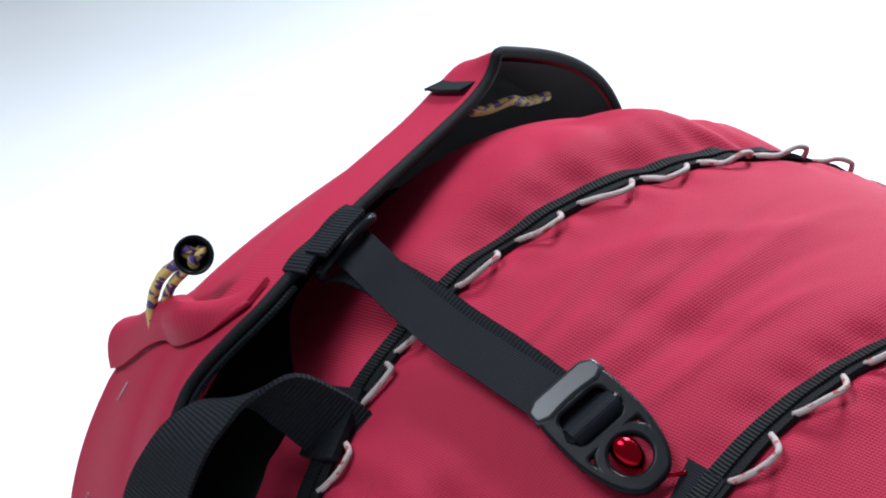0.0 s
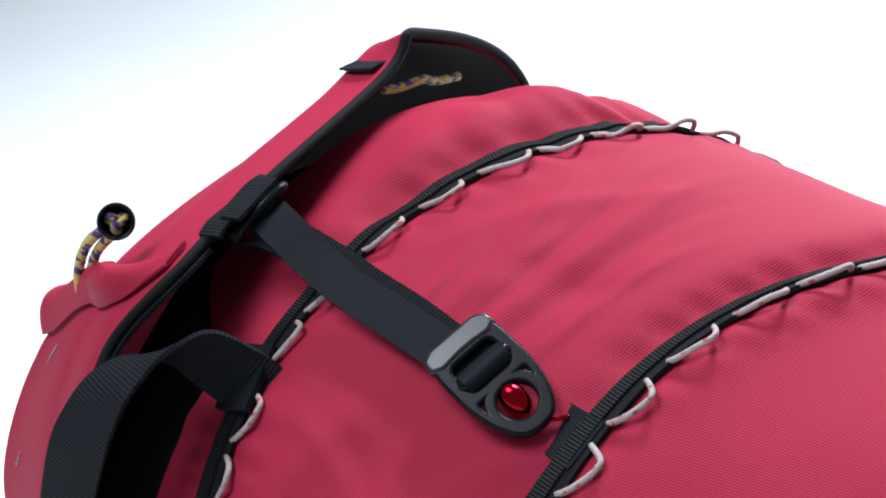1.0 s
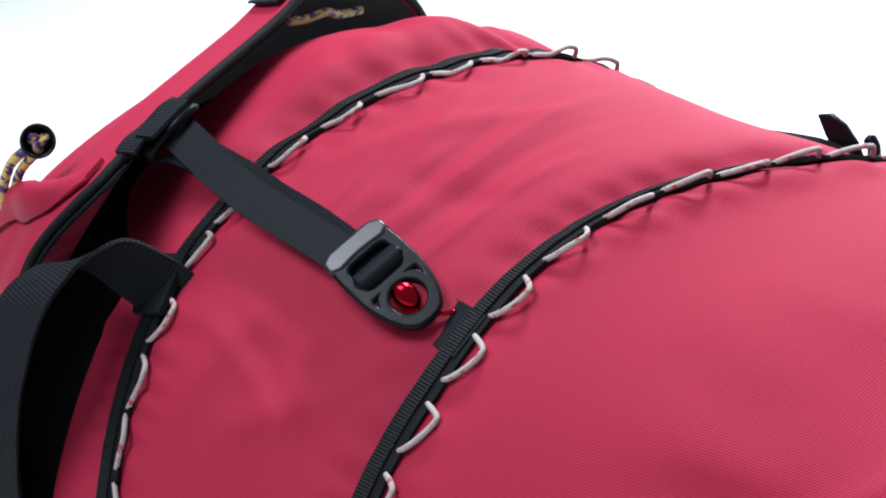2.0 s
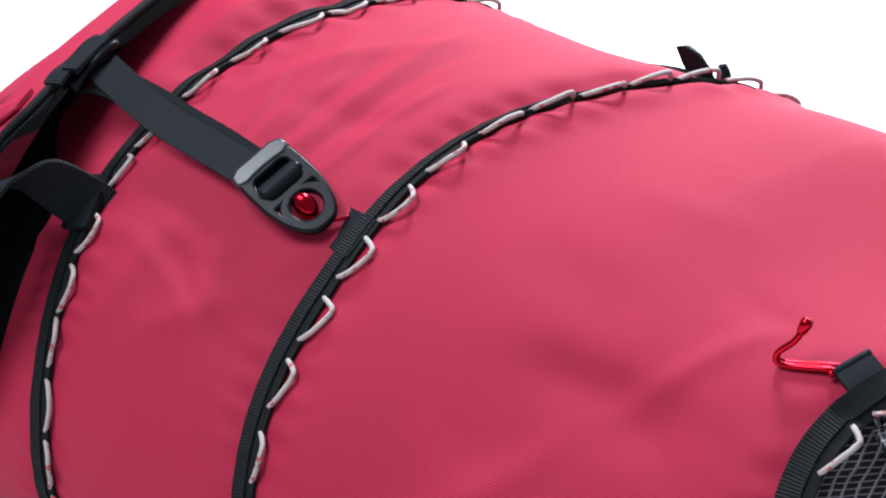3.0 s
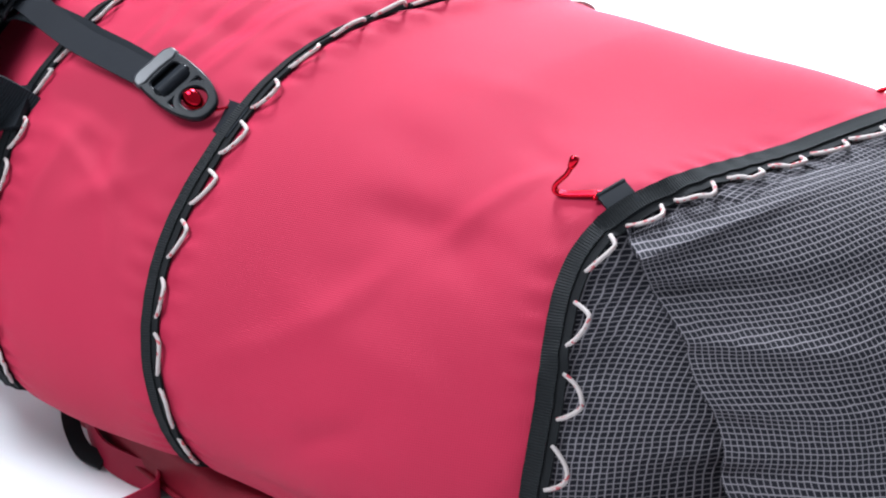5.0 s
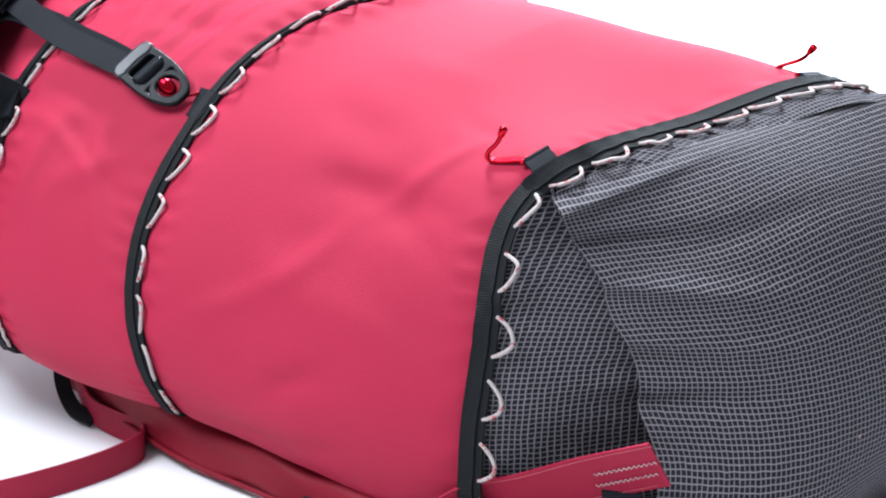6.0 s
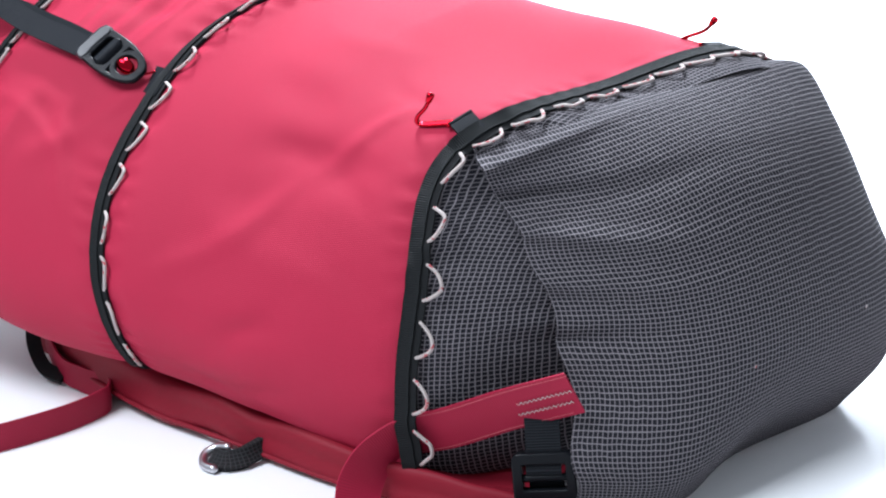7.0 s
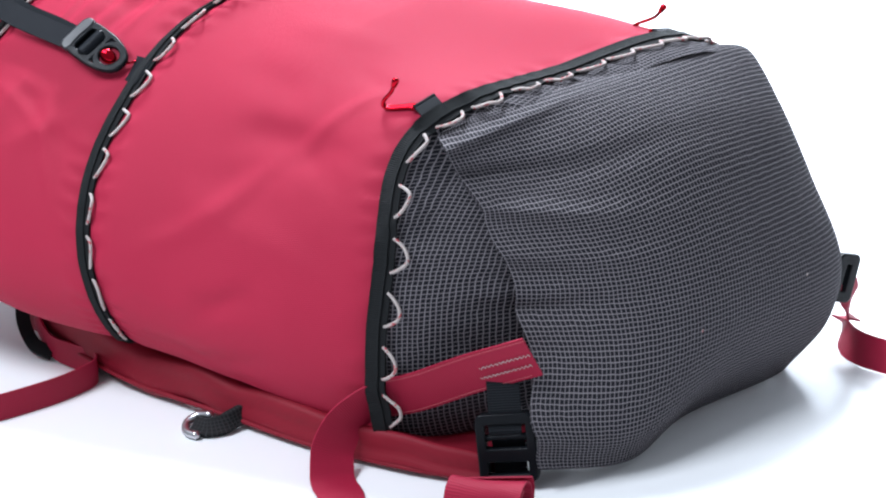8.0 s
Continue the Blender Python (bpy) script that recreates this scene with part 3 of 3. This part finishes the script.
# ---- top strap with its cam buckle ----
LINE = [(-0.522, 0.004, 0.345), (-0.511, 0.002, 0.3500), (-0.497, 0.000, 0.3455), (-0.474, -0.001, 0.3335), (-0.447, -0.003, 0.3235), (-0.417, -0.004, 0.3155), (-0.388, -0.006, 0.3085), (-0.370, -0.007, 0.3045)]
strap_line = smooth_line(LINE, 70)
k = np.linspace(0, 1, 70)[:, None]
acr = unit((1 - k) * np.array([0.36, 0.66, 0.42]) + k * np.array([0.12, 0.76, 0.63]))
strap = ribbon("top_strap", strap_line - acr * 0.0015, acr, 0.0230, SMOOTH_WEB, pack, "flat black webbing strap from lid to buckle", 0.0013)
# the strap's other run, lying under it and twisting out on both sides
way = ease(np.linspace(0, 1, 60) / 0.55)[:, None]
low_line = smooth_line(LINE, 60) + np.array([0.18, 0.72, 0.62]) * (-0.0110 + 0.0155 * way - 0.0030 * ease((np.linspace(0, 1, 60) - 0.7) / 0.3)[:, None]) + np.array([0.0, 0.004, -0.006]) * (1 - way) + np.array([0.10, 0.25, -0.55]) * 0.0036
ribbon("strap_tail", low_line[3:], unit((1 - way) * np.array([0.10, 0.86, 0.20]) + way * np.array([0.14, 0.75, 0.63]))[3:], 0.0245, BLACK_WEB, strap, "ribbed webbing under the strap", 0.0013)

# sewn tab and bar at the lid edge
f = np.linspace(0, 1, 24)
ribbon("strap_anchor", on_lid(-0.521 - 0.002 * np.sin(f * 3), 0.400 + 0.030 * f, 0.002 + 0.0010 * np.sin(f * 9)), np.tile((1.0, 0.1, 0.1), (24, 1)), 0.014, BLACK_WEB, lid, "black sewn webbing anchor", 0.0025)
ribbon("anchor_flap", on_lid(-0.516 - 0.002 * f, 0.408 + 0.020 * f, 0.0045), np.tile((1.0, 0.1, 0.15), (24, 1)), 0.013, BLACK_WEB, lid, "", 0.0025)
tube("ladder_bar", smooth_line([(-0.519, -0.015, 0.335), (-0.514, -0.012, 0.345), (-0.509, 0.000, 0.3565), (-0.508, 0.012, 0.362), (-0.514, 0.018, 0.359)], 20), 0.0027, PLASTIC, strap, "glossy black ladder bar")
tube("ladder_bar", smooth_line([(-0.530, -0.014, 0.338), (-0.524, -0.013, 0.341), (-0.517, -0.014, 0.339)], 12), 0.0050, PLASTIC, strap)


def frame_of(origin, along, normal):
    x = Vector(along).normalized()
    z = Vector(normal)
    z = (z - x * z.dot(x)).normalized()
    y = z.cross(x)
    m = Matrix((x, y, z)).transposed().to_4x4()
    m.translation = Vector(origin)
    return m


def plate_with_holes(name, outline, holes, depth, m, mat, parent, label="", bevel=0.0010):
    """A moulded plate: outline and holes as rings of (x, y), filled, given depth and rounded edges."""
    cu = bpy.data.curves.new(name, "CURVE")
    cu.dimensions, cu.fill_mode, cu.extrude, cu.bevel_depth, cu.bevel_resolution = "2D", "BOTH", depth / 2 - bevel, bevel, 3
    for ring in (outline, *holes):
        sp = cu.splines.new("POLY")
        sp.points.add(len(ring) - 1)
        for p, (x, y) in zip(sp.points, ring):
            p.co = (x, y, 0, 1)
        sp.use_cyclic_u = True
    tmp = bpy.data.objects.new("tmp", cu)
    scene.collection.objects.link(tmp)
    me = bpy.data.meshes.new_from_object(tmp.evaluated_get(bpy.context.evaluated_depsgraph_get()))
    bpy.data.objects.remove(tmp)
    bpy.data.curves.remove(cu)
    me.transform(m)
    return link(name, me, mat, parent, label)


def rounded(cx, cy, w, h, r, n=6):
    pts = []
    for sx, sy, a0 in ((1, 1, 0), (-1, 1, 90), (-1, -1, 180), (1, -1, 270)):
        for a in np.linspace(a0, a0 + 90, n):
            pts.append((cx + sx * (w / 2 - r) + r * math.cos(radians(a)), cy + sy * (h / 2 - r) + r * math.sin(radians(a))))
    return pts


def egg(n=72):
    """The buckle's outline: broad where the strap enters, round at the hook."""
    pts = []
    for a in np.linspace(0, 2 * math.pi, n, endpoint=False):
        ca, sa = math.cos(a), math.sin(a)
        x = 0.034 * math.copysign(abs(ca) ** (0.42 if ca < 0 else 0.95), ca)
        y = 0.0200 * math.copysign(abs(sa) ** (0.46 if ca < 0 else 0.66), sa) * (1.0 - 0.13 * max(0, ca))
        pts.append((x, y))
    return pts


BUCKLE = frame_of((-0.3500, -0.0095, 0.3003), (1.0, -0.12, -0.46), (0.25, -0.62, 0.76)) @ Matrix.Scale(0.95, 4)
ring = [(0.0165 + 0.0122 * math.cos(a), 0.0122 * math.sin(a)) for a in np.linspace(0, 2 * math.pi, 28, endpoint=False)]
slot = rounded(-0.0110, 0, 0.0225, 0.0310, 0.006)
win = lambda sg: [(x, sg * y) for x, y in ((0.0030, 0.0072), (0.0040, 0.0078), (0.0060, 0.0116), (0.0096, 0.0142), (0.0150, 0.0152), (0.0110, 0.0172), (0.0050, 0.0176), (0.0030, 0.0160))]
buckle = plate_with_holes("cam_buckle", egg(), (slot, ring, win(1), win(-1)), 0.0062, BUCKLE, PLASTIC, pack, "black moulded cam buckle with oval frame", 0.0018)
lip = [(-0.0337, y) for y in np.linspace(-0.0140, 0.0140, 7)] + [(-0.0310, 0.0190), (-0.0260, 0.0194)] + [(-0.0236 - 0.0016 * math.cos(y * 90), y) for y in np.linspace(0.0150, -0.0150, 9)] + [(-0.0260, -0.0194), (-0.0310, -0.0190)]
plate_with_holes("front_plate", lip, (), 0.0068, BUCKLE @ pose(0, 0, 0.0021, 0, -3, 0), GLOSSY, buckle, "smooth glossy front plate", 0.0022)
tube("bar", [BUCKLE @ Vector((-0.0088, y, 0.0024)) for y in np.linspace(-0.0158, 0.0158, 8)], 0.0036, PLASTIC, buckle)
wrap = [BUCKLE @ Vector(p) for p in ((-0.030, 0, -0.0040), (-0.0170, 0, -0.003), (-0.0140, 0, 0.0022), (-0.0088, 0, 0.0058), (-0.0045, 0, 0.0042), (-0.0022, 0, -0.001), (-0.004, 0, -0.004))]
ribbon("strap_wrap", smooth_line([tuple(p) for p in wrap], 30), np.tile(tuple((BUCKLE.to_3x3() @ Vector((0, 1, 0)))), (30, 1)), 0.0270, FINE_WEB, buckle, "webbing wrapped over the bar", 0.0018)
plate_with_holes("moulded_mark", [(-0.0285, 0.002), (-0.0238, 0.0038), (-0.0238, 0.0006)], (), 0.0006, BUCKLE @ Matrix.Translation((-0.0024, 0.004, 0.0049)) @ pose(0, 0, 0, 0, -5, 0), BINDING, buckle, "", 0.0001)


# ---- red wire hooks on webbing tabs ----
def hook(line, thick_wire, label):
    c = smooth_line(line, 30)
    ob = tube("wire_hook", c, thick_wire, CHROME_RED, pack, label, 10)
    if thick_wire < 0.0015:
        return ob
    side = np.array([0.0, 0.0042, 0.0012])
    tube("wire", c[:18] + side * np.linspace(1, 0.3, 18)[:, None], 0.0017, CHROME_RED, ob, "", 10)
    e = c[-1]
    w = c[-1] - c[-4]
    lathe("knob", ((0.0012, -0.006), (0.0026, -0.004), (0.0031, -0.001), (0.0034, 0.0015), (0.0028, 0.0035), (0.0008, 0.0042)), aim(e, w), CHROME_RED, ob, "", 14)
    return ob


hook([(0.000, 0.003, 0.2690), (-0.014, 0.000, 0.2715), (-0.035, -0.003, 0.2690), (-0.0425, -0.004, 0.2705), (-0.0415, -0.0045, 0.2760), (-0.0335, -0.005, 0.2845), (-0.0295, -0.004, 0.2935)], 0.0018, "bent red metal wire hook")
hook([(0.128, 0.218, 0.292), (0.115, 0.222, 0.296), (0.102, 0.223, 0.299), (0.106, 0.224, 0.303), (0.122, 0.225, 0.310), (0.130, 0.225, 0.319)], 0.0018, "bent red metal wire hook")
hook([(-0.314, 0.000, 0.2885), (-0.320, -0.005, 0.2870), (-0.328, -0.010, 0.2872), (-0.334, -0.0115, 0.2905)], 0.0011, "red metal hook through the buckle")
lathe("hook_head", ((0.003, -0.006), (0.0048, -0.004), (0.0066, 0.0), (0.0062, 0.003), (0.0040, 0.0048), (0.0010, 0.0054)), BUCKLE @ Matrix.Translation((0.0140, 0.0005, -0.0025)) @ pose(0, 0, 0, 25, 20, 0) @ Matrix.Diagonal((1.55, 1.10, 1.2, 1)), CHROME_RED, buckle, "shiny red hook head", 20)


def hook_tab(s0, drift, v, wide=0.028, reach=0.0205):
    """A webbing tab folded over the wire, sewn in under the band and standing out on its lid side."""
    q = v + np.array((-0.01, 0.0, 0.01))
    p, nrm = shell(seam_at(s0, drift, q), q), normals(shell, seam_at(s0, drift, q), q)[1]
    a = unit(p[2] - p[0])
    side = np.cross(a, nrm)
    side *= np.sign(side[0])
    fs = np.linspace(-reach, 0.004, 16)[:, None]
    line = p[1] + side * fs + nrm * (0.0036 - 6.0 * fs ** 2)
    ob = ribbon("hook_tab", line, np.tile(a, (16, 1)), wide, FINE_WEB, pack, "black webbing tab holding a hook", 0.0024)
    end = line[0]
    tube("tab_fold", [end + a * q for q in np.linspace(-wide / 2, wide / 2, 6)], 0.0021, FINE_WEB, ob)
    tube("wire_end", [end + a * q for q in np.linspace(-wide / 2 - 0.0025, -wide / 2 + 0.004, 4)], 0.0019, CHROME_RED, ob, "red wire end")


def v_at(s0, shift, y):
    v = np.linspace(0.2, 0.6, 400)
    return float(np.interp(y, shell(seam_at(s0, shift, v), v)[:, 1], v))


hook_tab(*SEAMS[1][:2], v_at(*SEAMS[1][:2], -0.006))
hook_tab(*SEAMS[2][:2], v_at(*SEAMS[2][:2], 0.001), 0.022)
hook_tab(*SEAMS[2][:2], v_at(*SEAMS[2][:2], 0.218), 0.022)

# ---- wide grab strap on the side ----
GRAB = smooth_line([(-0.478, -0.040, 0.267), (-0.490, -0.046, 0.277), (-0.505, -0.062, 0.292), (-0.515, -0.085, 0.293), (-0.521, -0.104, 0.283), (-0.528, -0.116, 0.262), (-0.538, -0.120, 0.232), (-0.545, -0.122, 0.19), (-0.548, -0.120, 0.14), (-0.545, -0.108, 0.09)], 80)
k = np.linspace(0, 1, 80)[:, None]
kk = np.clip(k * 2.6, 0, 1)
grab = ribbon("grab_strap", GRAB, unit((1 - kk) * np.array([0.30, 0.50, 0.80]) + kk * np.array([0.95, 0.10, 0.25])), 0.036, BLACK_WEB, pack, "wide black ribbed webbing grab strap", 0.0024, 9, 0.003)
v_g = v_at(*SEAMS[0][:2], -0.036)
fs = np.linspace(-0.016, 0.010, 12)
sg = float(seam_at(*SEAMS[0][:2], v_g))
ln = shell(sg + fs, np.full(12, v_g)) + normals(shell, sg + fs, np.full(12, v_g)) * 0.006
ribbon("sewn_end", ln, np.tile(shell(sg, v_g + 0.01) - shell(sg, v_g - 0.01), (12, 1)), 0.038, BLACK_WEB, grab, "stitched strap end", 0.004)

# strap and clip over the far shoulder
far = smooth_line([(-0.345, 0.240, 0.350), (-0.30, 0.262, 0.325), (-0.25, 0.258, 0.329), (-0.212, 0.246, 0.333), (-0.192, 0.240, 0.329)], 40)
far_strap = ribbon("far_strap", far, np.tile((0.2, 0.6, -0.7), (40, 1)), 0.022, BLACK_WEB, pack, "black webbing strap on the far side", 0.003)
CLIP = frame_of((-0.2090, 0.244, 0.343), (0.62, 0.0, -0.72), (-0.2, -0.95, 0.1))
plate_with_holes("lever", [(-0.016, -0.001), (-0.013, 0.005), (-0.004, 0.0085), (0.008, 0.0085), (0.018, 0.006), (0.018, -0.004), (0.006, -0.0045), (-0.006, -0.0035)], (), 0.005, CLIP, PLASTIC, far_strap, "grey-black cam lever", 0.0015)
tube("lever_post", smooth_line([(-0.192, 0.250, 0.345), (-0.188, 0.249, 0.339), (-0.186, 0.246, 0.327)], 10), 0.0042, PLASTIC, far_strap)

# ---- harness under the pack ----
def belt():
    keys = (
        (-0.45, 0.070, -0.060, 0.062, 0.016), (-0.36, 0.066, -0.086, 0.048, 0.006), (-0.28, 0.052, -0.107, 0.040, 0.003),
        (-0.17, 0.044, -0.123, 0.034, 0.003), (-0.05, 0.030, -0.142, 0.028, 0.003), (0.05, 0.018, -0.146, 0.024, 0.003), (0.12, 0.012, -0.138, 0.018, 0.003))
    rows = []
    for x, z_in, y_out, z_out, z_low in keys:
        rows.append([(x, -0.03, z_in), (x, y_out + 0.035, z_in), (x, y_out + 0.006, z_out + 0.008), (x, y_out, z_out - 0.006), (x, y_out + 0.006, z_low), (x, -0.03, z_low), (x, 0.10, z_low), (x, 0.24, z_low)])
    r = np.array(rows)
    along = np.stack([smooth_line(r[:, j], 90) for j in range(8)], 1)
    pts = np.stack([smooth_line(along[i], 60) for i in range(90)])
    pts[..., 2] = np.maximum(pts[..., 2] + 0.026 * waves(pts[..., 0] * 2.2, pts[..., 1] * 3, 5) * (pts[..., 1] < -0.06), 0.0015)
    pts[..., 1] += 0.016 * waves(pts[..., 0] * 1.7, pts[..., 2] * 2, 6)
    uv = pts[..., :2].copy()
    return link("harness_pad", grid_mesh("harness_pad", pts, uv), SHADED_RED, pack, "red padded harness pressed on the table, darkened for shade")


HARNESS = (-0.024, 0.032, TABLE)
pad = belt()
pad.location = HARNESS
tube("pad_piping", smooth_line([(-0.36, -0.087, 0.018), (-0.28, -0.110, 0.012), (-0.17, -0.126, 0.009), (-0.05, -0.145, 0.007), (0.05, -0.149, 0.007), (0.12, -0.141, 0.007)], 70), 0.0024, SHADED_RED, pad)
# back panel coloured black so the gap under the body reads as shaded
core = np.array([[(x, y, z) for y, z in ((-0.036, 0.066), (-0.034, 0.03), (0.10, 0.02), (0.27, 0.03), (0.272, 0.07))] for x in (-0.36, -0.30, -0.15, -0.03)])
thick(link("back_panel", grid_mesh("back_panel", core, core[..., :2].copy()), LINING_AND_SHADE, pack, "back panel, its black standing in for shade"), 0.004).location.z = TABLE

hip = smooth_line([(-0.468, -0.022, 0.034), (-0.452, -0.036, 0.014), (-0.425, -0.050, -0.004), (-0.392, -0.056, -0.0080), (-0.362, -0.060, -0.0082), (-0.346, -0.076, -0.0082), (-0.347, -0.102, -0.0082), (-0.358, -0.135, -0.0082), (-0.385, -0.185, -0.0082), (-0.43, -0.25, -0.0082)], 110)
k = np.linspace(0, 1, 110)[:, None]
ribbon("hip_strap", hip, unit(np.array([0.0, 0.10, 1.0]) + (1 - np.clip(k * 3, 0, 1)) * np.array([0.5, -0.5, -0.5])), 0.026, RED_WEB, pack, "red webbing strap standing on its edge", 0.0018)

# end of the shoulder strap, with its black edge
sh = smooth_line([(-0.440, -0.045, 0.075), (-0.447, -0.062, 0.055), (-0.440, -0.075, 0.034), (-0.420, -0.085, 0.016), (-0.40, -0.082, 0.008)], 30)
ribbon("shoulder_strap_end", sh, np.tile((0.55, 0.75, 0.25), (30, 1)), 0.014, BINDING, pack, "black shoulder strap end", 0.006).location = HARNESS
tube("strap_stitch", smooth_line([(-0.418, -0.078, 0.056), (-0.405, -0.083, 0.056), (-0.392, -0.088, 0.055)], 8), 0.0010, CORD, pack, "pale stitching").location = HARNESS

# steel ring in a dark mesh tab
tab = smooth_line([(-0.132, -0.128, 0.014), (-0.142, -0.146, 0.010), (-0.155, -0.156, 0.0085), (-0.170, -0.156, 0.0085)], 20)
ring_tab = ribbon("mesh_tab", tab, np.tile((0.3, 0.8, 0.55), (20, 1)), 0.018, MESH, pack, "dark mesh tab with a steel ring", 0.006, 5, 0.006)
tube("ring", smooth_line([(-0.158, -0.144, 0.015), (-0.172, -0.145, 0.012), (-0.178, -0.154, 0.008), (-0.172, -0.164, 0.0045), (-0.158, -0.167, 0.0045)], 26), 0.0042, STEEL, ring_tab, "polished steel ring")
ring_tab.location = HARNESS

# ---- red side strap, bar buckle and rolled webbing at the base ----
side = smooth_line([(0.130, -0.078, 0.092), (0.110, -0.081, 0.084), (0.075, -0.087, 0.070), (0.030, -0.094, 0.049), (0.000, -0.0975, 0.038), (-0.018, -0.105, 0.032), (-0.030, -0.120, 0.020), (-0.034, -0.137, 0.003), (-0.030, -0.148, -0.009), (-0.022, -0.160, -0.0175), (-0.002, -0.180, -0.0198), (0.030, -0.240, -0.0200)], 120)
k = ease((np.arange(120) - 40) / 32)[:, None]
side_strap = ribbon("side_strap", side, unit((1 - k) * np.array([-0.05, -0.25, 1.0]) + k * np.array([-0.50, -0.85, 0.06])), 0.0395, RED_WEB, pack, "red webbing strap sewn to the gusset", 0.0018, 7)
across = np.array([-0.05, -0.25, 1.0]) / np.linalg.norm((-0.05, -0.25, 1.0))
out = np.array([0.35, -0.90, -0.2]) / np.linalg.norm((0.35, -0.90, -0.2))
for h in (-0.0070, 0.0035):
    z = np.linspace(0.0, 1.0, 26)
    line = side[1] + (side[17] - side[1]) * z[:, None] * 1.2 + across * (h + 0.0011 * np.where(np.arange(26) % 2, 1, -1))[:, None] + out * 0.0020
    tube("stitching", line, 0.00045, CORD, side_strap, "pale zigzag stitching" if h < 0 else "", 5)
for h in (-0.0180, 0.0180):
    tube("stitching", side[2:46] + across * h + out * 0.0011, 0.00028, PALE_RED, side_strap, "", 5)

LOCK = frame_of((0.112, -0.094, 0.012), (0.93, 0.30, 0.10), (0.36, -0.90, 0.22)) @ Matrix.Scale(1.14, 4)
lock = plate_with_holes("bar_buckle", rounded(0, 0, 0.042, 0.050, 0.005), (rounded(0, 0.0090, 0.033, 0.0205, 0.002), rounded(0, -0.0150, 0.033, 0.012, 0.002)), 0.011, LOCK, PLASTIC, pack, "black plastic bar buckle", 0.0014)
tube("bar", [LOCK @ Vector((x, 0.008, 0.001)) for x in np.linspace(-0.016, 0.016, 6)], 0.0032, PLASTIC, lock)
up = [LOCK @ Vector(p) for p in ((0, -0.026, -0.0065), (0, -0.012, -0.0065), (0, 0.002, -0.0055), (0, 0.012, 0.0035), (0, 0.020, 0.001), (0, 0.030, -0.004), (0.0, 0.050, -0.006))]
ribbon("buckle_webbing", smooth_line([tuple(p) for p in up], 24), np.tile(tuple(LOCK.to_3x3() @ Vector((1, 0, 0))), (24, 1)), 0.028, BLACK_WEB, lock, "black webbing through the buckle", 0.002)

f = np.linspace(0, 1, 70)
ang = 1.2 + f * 12.0
rad = 0.0065 + 0.0105 * f
roll = np.stack([0.112 + 0 * f, -0.158 + rad * np.cos(ang), 0.0185 + rad * np.sin(ang)], 1)
ribbon("rolled_strap", roll, np.tile((0.96, 0.28, 0.0), (70, 1)), 0.062, RED_WEB, pack, "rolled red webbing end", 0.0016).location = (0.008, 0.010, TABLE - 0.001)

# far corner: black strap keeper and the red strap that leaves it
KEEP = frame_of((0.300, 0.266, 0.058), (0.15, 0.25, 0.95), (0.85, -0.45, 0.1))
keeper = plate_with_holes("strap_keeper", rounded(0, 0, 0.046, 0.026, 0.005), (rounded(0, 0, 0.030, 0.009, 0.002),), 0.008, KEEP, PLASTIC, pack, "black plastic strap keeper", 0.0014)
far_line = smooth_line([(0.300, 0.272, 0.052), (0.304, 0.282, 0.030), (0.300, 0.285, 0.008), (0.303, 0.270, -0.004), (0.318, 0.252, -0.0055), (0.345, 0.240, -0.0055), (0.385, 0.236, -0.0055), (0.44, 0.245, -0.0055)], 60)
ribbon("waist_strap", far_line, np.tile((0.08, 0.35, 0.93), (60, 1)), 0.032, RED_WEB, pack, "red webbing strap leaving the base", 0.0018)

# worn black tape where the base panel meets the far seam
corner = smooth_line([(0.190, 0.243, 0.279), (0.199, 0.244, 0.271), (0.208, 0.244, 0.261), (0.215, 0.243, 0.250)], 14)
ribbon("corner_tape", corner, np.tile((0.6, 0.7, 0.2), (14, 1)), 0.012, BINDING, pack, "black tape at the corner seam", 0.002)

# pale bartack stitches where the lid's end panels are sewn together
for x0, v0 in ((-0.640, 0.325), (-0.655, 0.255)):
    z = np.linspace(0, 1, 9)
    tube("stitching", on_lid(x0 + 0.006 * z, v0 + 0.010 * z, 0.0012), 0.0006, CORD, lid, "", 5)

# lint specks caught on the base
for x, y, z in ((0.236, 0.030, 0.090), (0.292, 0.150, 0.105)):
    tube("lint", [(x + 0.004, y - 0.002, z - 0.0014), (x + 0.0045, y - 0.002, z + 0.0012)], 0.0006, CORD, pack, "", 5)
